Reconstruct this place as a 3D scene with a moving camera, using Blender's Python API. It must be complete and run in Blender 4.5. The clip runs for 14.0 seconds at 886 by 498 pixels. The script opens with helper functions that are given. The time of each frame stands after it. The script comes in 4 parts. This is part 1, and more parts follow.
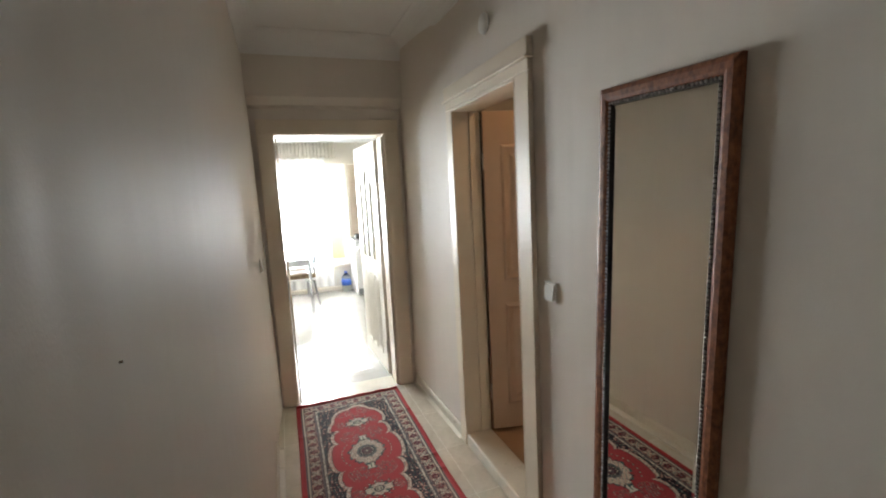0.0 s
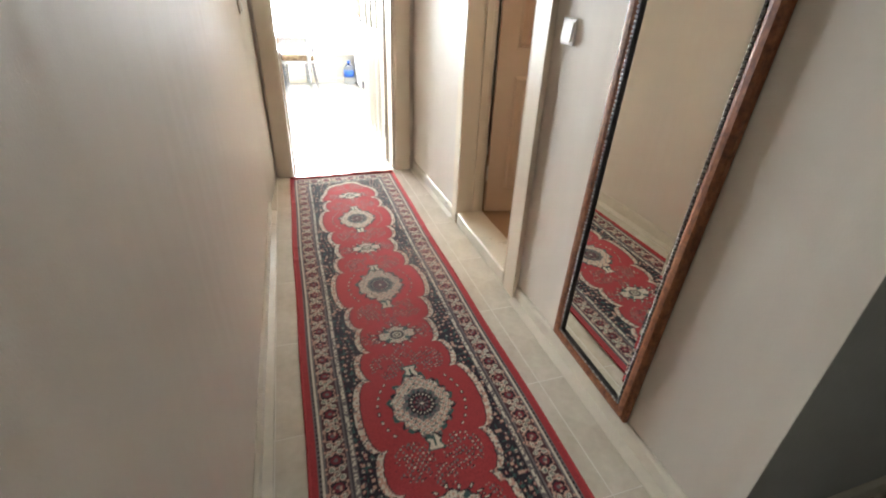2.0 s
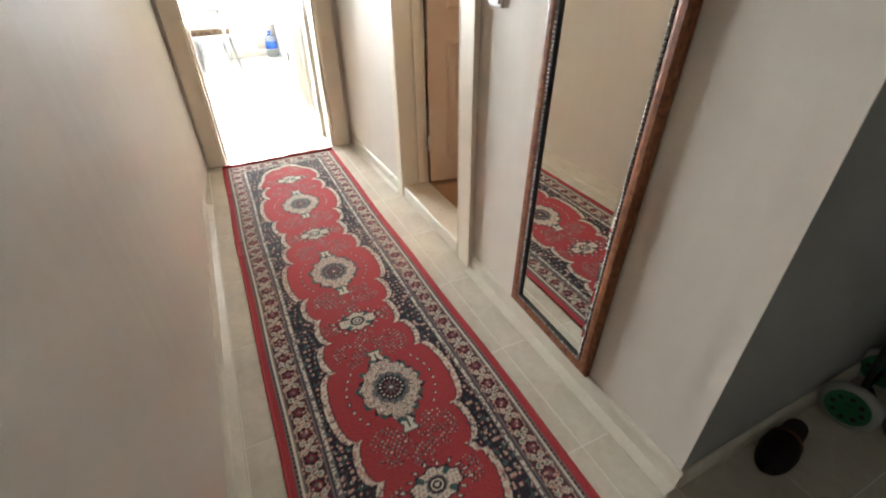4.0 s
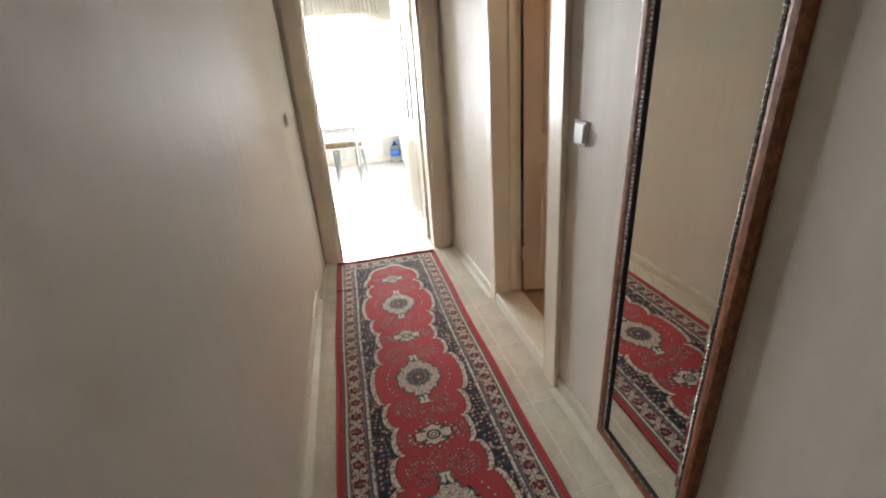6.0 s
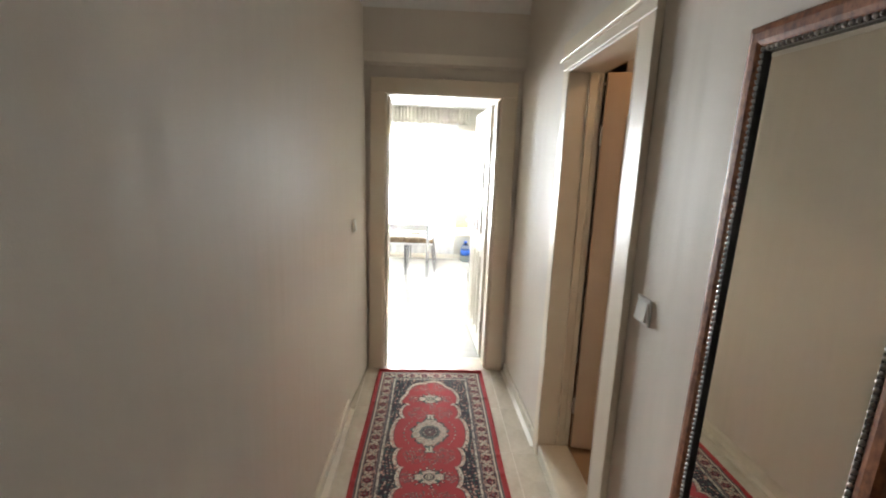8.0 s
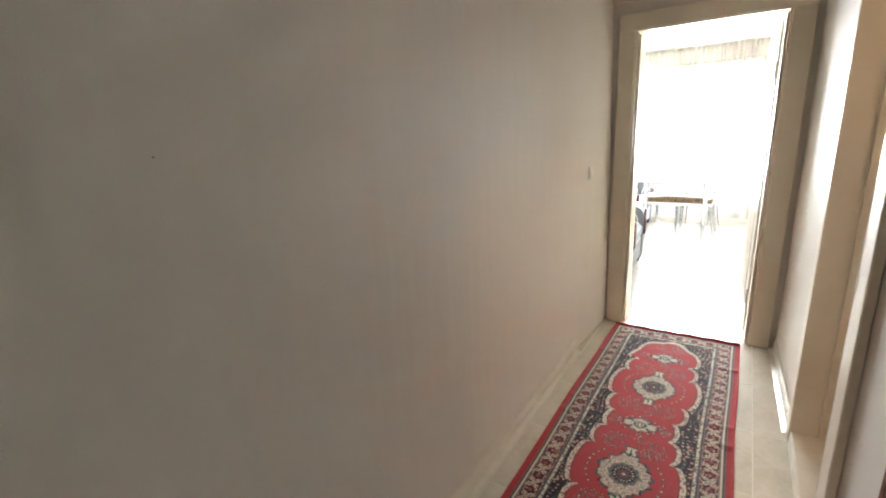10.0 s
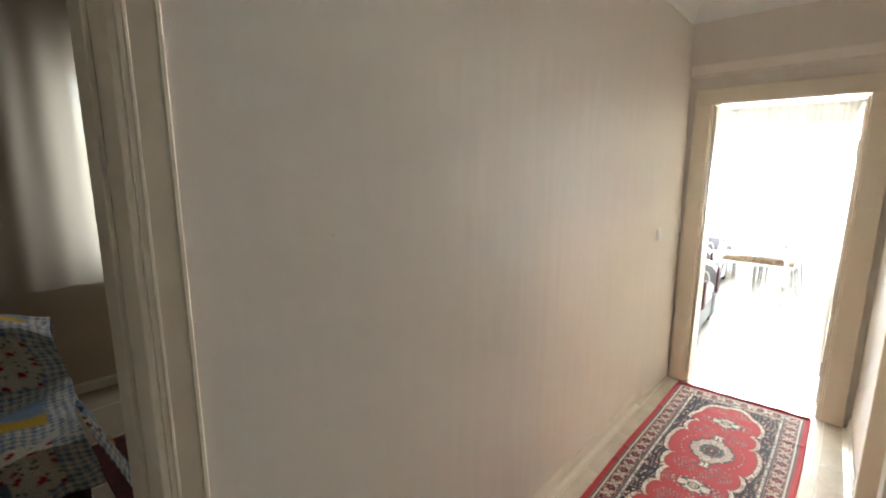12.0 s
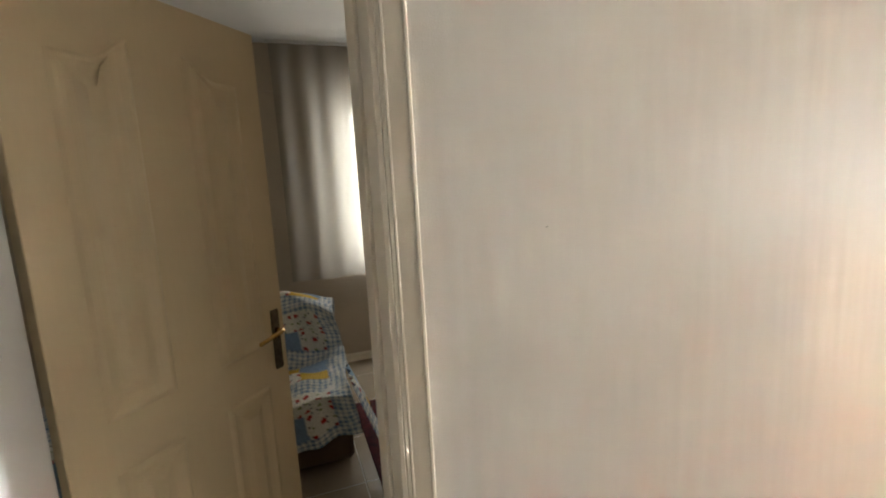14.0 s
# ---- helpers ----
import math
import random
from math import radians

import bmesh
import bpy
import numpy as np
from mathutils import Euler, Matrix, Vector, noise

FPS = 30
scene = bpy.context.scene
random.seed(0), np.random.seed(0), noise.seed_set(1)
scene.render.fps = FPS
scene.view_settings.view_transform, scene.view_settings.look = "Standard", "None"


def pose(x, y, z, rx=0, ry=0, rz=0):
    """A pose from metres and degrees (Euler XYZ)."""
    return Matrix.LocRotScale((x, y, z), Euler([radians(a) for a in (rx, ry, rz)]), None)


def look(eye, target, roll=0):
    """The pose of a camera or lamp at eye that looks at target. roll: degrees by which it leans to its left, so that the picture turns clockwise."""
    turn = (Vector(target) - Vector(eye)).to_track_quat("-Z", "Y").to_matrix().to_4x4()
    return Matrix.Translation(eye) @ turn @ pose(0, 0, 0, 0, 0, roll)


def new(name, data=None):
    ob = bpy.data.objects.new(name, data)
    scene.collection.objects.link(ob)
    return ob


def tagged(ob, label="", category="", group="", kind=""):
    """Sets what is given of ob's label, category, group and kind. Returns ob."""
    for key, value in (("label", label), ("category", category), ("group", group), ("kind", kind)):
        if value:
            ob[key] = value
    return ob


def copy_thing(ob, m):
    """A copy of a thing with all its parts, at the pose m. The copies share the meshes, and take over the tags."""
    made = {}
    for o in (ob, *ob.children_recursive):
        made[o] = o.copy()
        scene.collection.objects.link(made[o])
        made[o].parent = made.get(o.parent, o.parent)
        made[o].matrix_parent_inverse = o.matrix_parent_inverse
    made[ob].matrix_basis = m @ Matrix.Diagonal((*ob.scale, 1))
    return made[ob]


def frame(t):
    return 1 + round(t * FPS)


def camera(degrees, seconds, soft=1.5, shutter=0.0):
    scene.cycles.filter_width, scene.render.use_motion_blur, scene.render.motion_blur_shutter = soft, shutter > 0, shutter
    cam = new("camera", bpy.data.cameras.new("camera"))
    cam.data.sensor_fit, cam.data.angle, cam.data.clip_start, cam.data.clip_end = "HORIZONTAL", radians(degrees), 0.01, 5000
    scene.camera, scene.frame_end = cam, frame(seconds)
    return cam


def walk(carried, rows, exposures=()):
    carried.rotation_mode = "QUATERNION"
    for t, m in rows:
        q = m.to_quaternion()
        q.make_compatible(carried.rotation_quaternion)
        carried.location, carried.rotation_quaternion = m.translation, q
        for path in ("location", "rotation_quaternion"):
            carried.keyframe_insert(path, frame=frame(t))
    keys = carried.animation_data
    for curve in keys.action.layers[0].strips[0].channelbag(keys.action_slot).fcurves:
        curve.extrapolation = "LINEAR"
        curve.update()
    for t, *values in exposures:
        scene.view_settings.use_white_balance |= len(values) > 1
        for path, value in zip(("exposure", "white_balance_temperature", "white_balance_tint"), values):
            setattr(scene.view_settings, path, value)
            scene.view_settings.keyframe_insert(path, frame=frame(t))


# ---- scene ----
cam = camera(89.5, 14.0, 2.0)
PATH = [
    (0, (0.304, 0.468, 1.559), (0.974, 2.335, 1.297), -3.0),
    (0.5, (0.28, 0.443, 1.576), (0.891, 2.339, 1.393), -2.6),
    (1, (0.298, 0.458, 1.522), (0.896, 2.348, 1.254), -2.1),
    (1.5, (0.331, 0.484, 1.371), (0.898, 2.292, 0.731), -1.0),
    (2, (0.378, 0.506, 1.233), (0.936, 2.154, 0.245), 2.4),
    (4.3, (0.402, 0.548, 1.279), (1.173, 2.003, 0.145), -1.8),
    (4.5, (0.362, 0.528, 1.298), (1.204, 1.949, 0.17), -0.9),
    (5, (0.39, 0.522, 1.317), (1.282, 1.981, 0.28), -0.7),
    (5.5, (0.456, 0.525, 1.352), (1.071, 2.22, 0.486), -2.4),
    (6, (0.498, 0.527, 1.383), (0.846, 2.345, 0.626), -4.2),
    (6.5, (0.453, 0.544, 1.503), (0.72, 2.456, 0.978), -4.0),
    (7, (0.441, 0.652, 1.547), (0.717, 2.604, 1.212), -2.5),
    (7.2, (0.457, 0.705, 1.553), (0.725, 2.655, 1.203), -0.1),
    (9.3, (0.92, 0.644, 1.475), (0.404, 2.536, 1.081), -2.5),
    (9.5, (0.941, 0.669, 1.452), (0.283, 2.499, 0.982), -3.7),
    (10, (0.964, 0.587, 1.432), (-0.124, 2.189, 0.93), -2.8),
    (10.5, (0.971, 0.445, 1.542), (-0.317, 1.885, 1.023), -0.3),
    (11, (1.02, 0.377, 1.577), (-0.295, 1.807, 1.103), -1.1),
    (11.5, (1.042, 0.373, 1.559), (-0.272, 1.819, 1.135), -0.7),
    (12, (1.076, 0.332, 1.58), (-0.249, 1.787, 1.22), 0.2),
    (12.5, (1.063, 0.32, 1.571), (-0.274, 1.772, 1.246), 1.2),
    (13, (1.01, 0.36, 1.557), (-0.566, 1.55, 1.24), -0.2),
    (13.5, (1.08, 0.373, 1.55), (-0.719, 1.158, 1.235), -2.7),
    (14, (1.103, 0.334, 1.54), (-0.75, 0.991, 1.245), -3.1),
]
EXPOSURE = [(0, 1.17), (0.5, 1.29), (1.0, 1.30), (1.5, 1.55), (2.0, 2.1), (4.5, 2.2), (5.0, 2.2), (5.5, 1.85), (6.0, 1.6), (6.5, 1.5), (7.0, 1.4), (9.5, 1.72), (10.5, 2.12), (12.0, 2.35), (13.0, 2.5), (13.5, 3.05), (14.0, 3.25)]
walk(cam, [(t, look(eye, target, roll)) for t, eye, target, roll in PATH], EXPOSURE)

# ---- world, sun, lamps ----
world = bpy.data.worlds.new("sky")
scene.world = world
world.use_nodes = True
_sky = world.node_tree.nodes.new("ShaderNodeTexSky")
_sky.sky_type, _sky.sun_disc = "NISHITA", False
_sky.sun_elevation, _sky.sun_rotation = radians(28), radians(5)
_bg = world.node_tree.nodes["Background"]
world.node_tree.links.new(_sky.outputs[0], _bg.inputs[0])
_bg.inputs[1].default_value = 0.12


def lamp(name, kind, m, energy, colour=(1, 1, 1), size=None, size_y=None, spread=180):
    data = bpy.data.lights.new(name, kind)
    data.energy, data.color = energy, colour
    if kind == "AREA":
        data.shape, data.size, data.size_y, data.spread = "RECTANGLE", size, size_y, radians(spread)
    elif kind == "SUN":
        data.angle = radians(0.6)
    else:
        data.shadow_soft_size = size or 0.05
    ob = new(name, data)
    ob.matrix_world = m
    return ob


lamp("sun", "SUN", look((0.2 + 0.9, 20, 10.6), (0.2, 10, 5.28)), 4.5, (1, 0.97, 0.93))
lamp("kitchen_daylight", "AREA", look((-0.06, 8.035, 1.24), (-0.06, 0, 1.24)), 265, (0.91, 0.965, 1.0), 2.1, 1.58, 105)
lamp("bedroom_daylight", "AREA", look((-2.86, 1.42, 1.55), (0, 1.42, 1.55)), 7.5, (0.88, 0.93, 1.0), 1.1, 1.25)
lamp("bathroom_bulb", "POINT", pose(2.1, 2.3, 2.35), 3.8, (1.0, 0.62, 0.35), 0.06)


# ---- materials ----
def nodes_of(name):
    m = bpy.data.materials.new(name)
    m.use_nodes = True
    nt = m.node_tree
    return m, nt, nt.nodes["Principled BSDF"]


def mat(name, colour, rough=0.5, metal=0.0, second=None, scale=(6, 6, 6), fine=(80, 80, 80), bump=0.15, spread=0.12, depth=0.001, spec=0.5, grit=0.0, waves=None):
    """A surface with broad patches of a second colour, fine grain and relief."""
    m, nt, p = nodes_of(name)
    N, Lk = nt.nodes, nt.links
    co = N.new("ShaderNodeTexCoord")

    def noise_at(s, detail):
        mp = N.new("ShaderNodeMapping")
        mp.inputs["Scale"].default_value = s
        nz = N.new("ShaderNodeTexNoise")
        nz.inputs["Scale"].default_value = 1
        nz.inputs["Detail"].default_value = detail
        Lk.new(co.outputs["Object"], mp.inputs[0])
        Lk.new(mp.outputs[0], nz.inputs["Vector"])
        return nz.outputs["Fac"]
    a, b = noise_at(scale, 4), noise_at(fine, 3)
    second = second or tuple(c * (1 - spread) for c in colour)
    mix = N.new("ShaderNodeMix")
    mix.data_type = "RGBA"
    mix.inputs[6].default_value, mix.inputs[7].default_value = (*colour, 1), (*second, 1)
    add = N.new("ShaderNodeMath")
    add.operation = "MULTIPLY_ADD"
    Lk.new(b, add.inputs[0])
    add.inputs[1].default_value = 0.5
    Lk.new(a, add.inputs[2])
    rng = N.new("ShaderNodeMapRange")
    rng.inputs[1].default_value, rng.inputs[2].default_value = 0.5, 1.0
    Lk.new(add.outputs[0], rng.inputs[0])
    Lk.new(rng.outputs[0], mix.inputs[0])
    Lk.new(mix.outputs[2], p.inputs["Base Color"])
    rr = N.new("ShaderNodeMapRange")
    rr.inputs[3].default_value, rr.inputs[4].default_value = max(rough - 0.07, 0.02), rough + 0.07
    Lk.new(a, rr.inputs[0])
    Lk.new(rr.outputs[0], p.inputs["Roughness"])
    p.inputs["Metallic"].default_value = metal
    p.inputs["Specular IOR Level"].default_value = spec
    bp = N.new("ShaderNodeBump")
    bp.inputs["Strength"].default_value, bp.inputs["Distance"].default_value = bump, depth
    Lk.new(b, bp.inputs["Height"])
    last = bp
    if grit:
        last = N.new("ShaderNodeBump")
        last.inputs["Strength"].default_value, last.inputs["Distance"].default_value = grit, 0.001
        Lk.new(noise_at((260, 260, 200), 2), last.inputs["Height"])
        Lk.new(bp.outputs[0], last.inputs["Normal"])
    if waves:
        wv = N.new("ShaderNodeBump")
        wv.inputs["Strength"].default_value, wv.inputs["Distance"].default_value = 1.0, waves[3]
        Lk.new(noise_at(waves[:3], 1), wv.inputs["Height"])
        Lk.new(last.outputs[0], wv.inputs["Normal"])
        last = wv
    Lk.new(last.outputs[0], p.inputs["Normal"])
    return m


def painted_by_colour(name, rough=0.9, bump=0.5, depth=0.002, fine=(400, 400, 400)):
    """Takes its colour from the mesh's own woven or printed pattern."""
    m, nt, p = nodes_of(name)
    N, Lk = nt.nodes, nt.links
    at = N.new("ShaderNodeAttribute")
    at.attribute_name = "pattern"
    co = N.new("ShaderNodeTexCoord")
    mp = N.new("ShaderNodeMapping")
    mp.inputs["Scale"].default_value = fine
    nz = N.new("ShaderNodeTexNoise")
    nz.inputs["Scale"].default_value = 1
    Lk.new(co.outputs["Object"], mp.inputs[0])
    Lk.new(mp.outputs[0], nz.inputs["Vector"])
    mul = N.new("ShaderNodeMapRange")
    mul.inputs[1].default_value, mul.inputs[2].default_value = 0.3, 0.7
    mul.inputs[3].default_value, mul.inputs[4].default_value = 0.72, 1.2
    Lk.new(nz.outputs["Fac"], mul.inputs[0])
    sc = N.new("ShaderNodeVectorMath")
    sc.operation = "SCALE"
    Lk.new(at.outputs["Color"], sc.inputs[0])
    Lk.new(mul.outputs[0], sc.inputs["Scale"])
    Lk.new(sc.outputs[0], p.inputs["Base Color"])
    p.inputs["Roughness"].default_value = rough
    p.inputs["Specular IOR Level"].default_value = 0.2
    bp = N.new("ShaderNodeBump")
    bp.inputs["Strength"].default_value, bp.inputs["Distance"].default_value = bump, depth
    Lk.new(nz.outputs["Fac"], bp.inputs["Height"])
    Lk.new(bp.outputs[0], p.inputs["Normal"])
    return m


def sheer(name, colour, through_share):
    m, nt, p = nodes_of(name)
    N, Lk = nt.nodes, nt.links
    p.inputs["Base Color"].default_value = (*colour, 1)
    p.inputs["Roughness"].default_value = 0.9
    tl = N.new("ShaderNodeBsdfTranslucent")
    tl.inputs[0].default_value = (*colour, 1)
    tp = N.new("ShaderNodeBsdfTransparent")
    a, b = N.new("ShaderNodeMixShader"), N.new("ShaderNodeMixShader")
    a.inputs[0].default_value, b.inputs[0].default_value = 0.55, through_share
    Lk.new(p.outputs[0], a.inputs[1])
    Lk.new(tl.outputs[0], a.inputs[2])
    Lk.new(a.outputs[0], b.inputs[1])
    Lk.new(tp.outputs[0], b.inputs[2])
    Lk.new(b.outputs[0], N["Material Output"].inputs[0])
    return m


def glass(name, rough=0.02, colour=(1, 1, 1)):
    m, nt, p = nodes_of(name)
    p.inputs["Base Color"].default_value = (*colour, 1)
    p.inputs["Roughness"].default_value = rough
    p.inputs["Transmission Weight"].default_value = 1
    p.inputs["IOR"].default_value = 1.45
    return m


M = {
    "wall": mat("wallpaper", (0.765, 0.703, 0.622), 0.60, second=(0.755, 0.693, 0.612), scale=(14, 14, 1.0), fine=(34, 34, 3.5), bump=0.05, depth=0.003, spec=0.44, grit=0.28, waves=(13, 13, 2.2, 0.0031)),
    # Shade of the dim entry is put into this darker, greyer wall colour.
    "entry_wall_shaded": mat("entry_paint_shaded", (0.40, 0.395, 0.37), 0.6, scale=(3, 3, 3), fine=(120, 120, 40), bump=0.2),
    "room_wall": mat("room_paint", (0.56, 0.47, 0.36), 0.6, scale=(3, 3, 3), fine=(120, 120, 40), bump=0.2),
    "kitchen_wall": mat("kitchen_paint", (0.56, 0.525, 0.46), 0.6, scale=(3, 3, 3), fine=(120, 120, 60), bump=0.2),
    "ceiling": mat("ceiling_paint", (0.90, 0.885, 0.85), 0.8, scale=(2, 2, 2), fine=(90, 90, 90), bump=0.25, spread=0.06),
    # White ceiling paint darkened in colour so the kitchen daylight doesn't clip it.
    "kitchen_ceiling_dimmed": mat("white_ceiling_paint_dimmed", (0.52, 0.515, 0.50), 0.8, scale=(2, 2, 2), fine=(90, 90, 90), bump=0.25, spread=0.06),
    "trim": mat("cream_door_paint", (0.79, 0.695, 0.555), 0.40, second=(0.78, 0.683, 0.543), scale=(3, 3, 2), fine=(130, 130, 12), bump=0.02, depth=0.0004),
    "leaf": mat("buff_door_paint", (0.72, 0.575, 0.36), 0.42, second=(0.69, 0.545, 0.335), scale=(3, 3, 2), fine=(130, 130, 12), bump=0.06, depth=0.0006),
    # Cream door paint with the bulb's warm, low light mixed into the colour.
    "bath_leaf": mat("cream_door_paint_bulb_tinted", (0.60, 0.44, 0.31), 0.42, spread=0.05, fine=(130, 130, 12), bump=0.06),
    "skirt": mat("skirting_tile", (0.72, 0.66, 0.55), 0.3, scale=(8, 8, 8), fine=(60, 60, 60), bump=0.1),
    "tile": mat("floor_tile", (0.68, 0.62, 0.52), 0.22, second=(0.53, 0.47, 0.375), scale=(7, 7, 7), fine=(40, 40, 40), bump=0.06),
    # Pale tile, coloured darker to offset the strong daylight on the kitchen floor.
    "kitchen_tile_dimmed": mat("kitchen_floor_tile_dimmed", (0.36, 0.345, 0.315), 0.24, second=(0.31, 0.295, 0.265), scale=(5, 5, 5), fine=(40, 40, 40), bump=0.05, spec=0.4),
    "grout": mat("grout", (0.78, 0.74, 0.66), 0.85, fine=(200, 200, 200)),
    # Kitchen joints lowered along with the dimmed tiles.
    "kitchen_grout_dimmed": mat("kitchen_grout_dimmed", (0.24, 0.23, 0.21), 0.85, fine=(200, 200, 200)),
    "kitchen_door": mat("white_cream_door_paint", (0.74, 0.70, 0.62), 0.38, spread=0.04, fine=(130, 130, 9), bump=0.15),
    "bath_tile": mat("bathroom_tile", (0.42, 0.27, 0.16), 0.35, scale=(4, 4, 4)),
    "white": mat("white_plastic", (0.80, 0.79, 0.75), 0.32, spread=0.05, bump=0.03),
    "enamel": mat("white_enamel", (0.82, 0.82, 0.82), 0.22, spread=0.04, bump=0.02),
    "wood": mat("burr_wood_frame", (0.34, 0.125, 0.05), 0.56, spec=0.3, second=(0.13, 0.045, 0.022), scale=(70, 70, 55), fine=(160, 160, 90), bump=0.3),
    "dark": mat("dark_bead", (0.03, 0.026, 0.024), 0.3, bump=0.5, fine=(300, 300, 300)),
    "pewter": mat("tarnished_silver_bead", (0.58, 0.55, 0.51), 0.32, metal=0.9, second=(0.06, 0.05, 0.045), scale=(60, 60, 60), bump=0.1),
    "brass": mat("brass", (0.75, 0.48, 0.17), 0.22, metal=1.0, bump=0.05),
    "plate": mat("tarnished_plate", (0.20, 0.15, 0.09), 0.4, metal=0.9, second=(0.10, 0.08, 0.05), scale=(60, 60, 60), bump=0.3),
    "chrome": mat("chrome", (0.60, 0.61, 0.63), 0.12, metal=1.0, spread=0.05, bump=0.02),
    "table": mat("white_lacquer", (0.62, 0.635, 0.64), 0.14, spread=0.03, bump=0.02),
    "seat": mat("floral_vinyl", (0.36, 0.26, 0.16), 0.5, second=(0.08, 0.035, 0.02), scale=(16, 16, 16), fine=(40, 40, 40), bump=0.2),
    "maroon": mat("maroon_velvet", (0.075, 0.010, 0.018), 0.8, spread=0.3, fine=(200, 200, 200), bump=0.4),
    "grey": mat("grey_upholstery", (0.22, 0.23, 0.25), 0.8, spread=0.15, fine=(250, 250, 250), bump=0.4),
    "brown": mat("brown_upholstery", (0.12, 0.075, 0.045), 0.7, spread=0.25, fine=(250, 250, 250), bump=0.4),
    "clog": mat("brown_clog_rubber", (0.022, 0.009, 0.008), 0.55, spread=0.3, fine=(200, 200, 200), bump=0.2),
    "strap": mat("tan_strap", (0.13, 0.045, 0.022), 0.5, spread=0.2),
    "green": mat("green_bag_cloth", (0.009, 0.085, 0.042), 0.6, second=(0.004, 0.05, 0.024), scale=(12, 12, 12), fine=(500, 500, 500), bump=0.4),
    "olive": mat("olive_bag_cloth", (0.06, 0.075, 0.018), 0.6, second=(0.05, 0.08, 0.02), scale=(25, 25, 25), fine=(500, 500, 500), bump=0.4),
    "hub": mat("green_hub_plastic", (0.02, 0.20, 0.08), 0.4, bump=0.05),
    "tyre": mat("pale_tyre", (0.42, 0.43, 0.39), 0.6, bump=0.1),
    "black": mat("black_tube", (0.015, 0.015, 0.016), 0.4, bump=0.1),
    "blue": mat("blue_label", (0.03, 0.13, 0.55), 0.4, bump=0.05),
    "mosaic": mat("brown_mosaic", (0.30, 0.20, 0.13), 0.3, second=(0.55, 0.46, 0.36), scale=(60, 60, 60), bump=0.1),
    "room_rug": mat("dark_red_rug", (0.11, 0.012, 0.016), 0.95, second=(0.03, 0.01, 0.012), scale=(22, 22, 22), fine=(300, 300, 300), bump=0.6),
    "room_floor": mat("room_floor_tile", (0.36, 0.30, 0.22), 0.25, scale=(5, 5, 5), bump=0.05),
    "metal": mat("steel_hinge", (0.55, 0.52, 0.47), 0.35, metal=1.0),
    "carpet": painted_by_colour("hall_rug"),
    "carpet_edge": mat("rug_red_edge", (0.42, 0.034, 0.036), 0.95, fine=(400, 400, 400), bump=0.6, depth=0.002),
    "quilt": painted_by_colour("quilt_cotton", 0.85, 0.25, 0.001, (180, 180, 180)),
    "curtain": sheer("white_sheer", (0.88, 0.88, 0.87), 0.27),
    "valance": mat("beige_valance_cloth", (0.74, 0.70, 0.61), 0.85, spread=0.15, fine=(300, 300, 300), bump=0.3),
    # Cream cloth darkened so the curtain looks dimly lit before its window lamp.
    "room_curtain": sheer("cream_sheer_dimmed", (0.43, 0.385, 0.305), 0.08),
    "pane": glass("window_glass"),
    "ribbed": glass("door_glass", 0.18, (0.93, 0.95, 0.90)),
    "bottle": glass("bottle_plastic", 0.05, (0.85, 0.93, 1.0)),
}
_m, _nt, _p = nodes_of("mirror_silver")
_p.inputs["Base Color"].default_value = (0.86, 0.87, 0.83, 1)
_p.inputs["Metallic"].default_value, _p.inputs["Roughness"].default_value = 1.0, 0.012
M["mirror"] = _m


# ---- makers ----
def part(name, bm, material, parent=None, label="", smooth=False):
    bmesh.ops.recalc_face_normals(bm, faces=bm.faces)
    me = bpy.data.meshes.new(name)
    bm.to_mesh(me)
    bm.free()
    me.materials.append(M[material])
    if smooth:
        me.shade_smooth()
    ob = new(name, me)
    if parent:
        ob.parent = parent
    if label:
        ob["label"] = label
    return ob


def thing(name, m, label, category, group=""):
    ob = new(name)
    ob.empty_display_size = 0.1
    ob.matrix_basis = m
    return tagged(ob, label, category, group)


def structure(ob, label="", category=""):
    return tagged(ob, label, category, kind="structure")


def box(bm, x0, x1, y0, y1, z0, z1, bevel=0.0, segs=1):
    r = bmesh.ops.create_cube(bm, size=1.0)
    vs = r["verts"]
    for v in vs:
        v.co = Vector(((x0 + x1) / 2 + v.co.x * (x1 - x0), (y0 + y1) / 2 + v.co.y * (y1 - y0), (z0 + z1) / 2 + v.co.z * (z1 - z0)))
    if bevel:
        es = {e for v in vs for e in v.link_edges}
        bmesh.ops.bevel(bm, geom=list(es), offset=bevel, segments=segs, affect="EDGES", profile=0.5)
    return bm


def boxes(*rows, bevel=0.0):
    bm = bmesh.new()
    for r in rows:
        box(bm, *r, bevel=bevel)
    return bm


def prism(bm, outline, axis, a, b):
    """outline: 2D points in the plane across the axis; swept from a to b."""
    def put(p, s):
        return {"x": (s, p[0], p[1]), "y": (p[0], s, p[1]), "z": (p[0], p[1], s)}[axis]
    A = [bm.verts.new(put(p, a)) for p in outline]
    B = [bm.verts.new(put(p, b)) for p in outline]
    n = len(outline)
    for i in range(n):
        bm.faces.new((A[i], A[(i + 1) % n], B[(i + 1) % n], B[i]))
    bm.faces.new(A[::-1])
    bm.faces.new(B)
    return bm


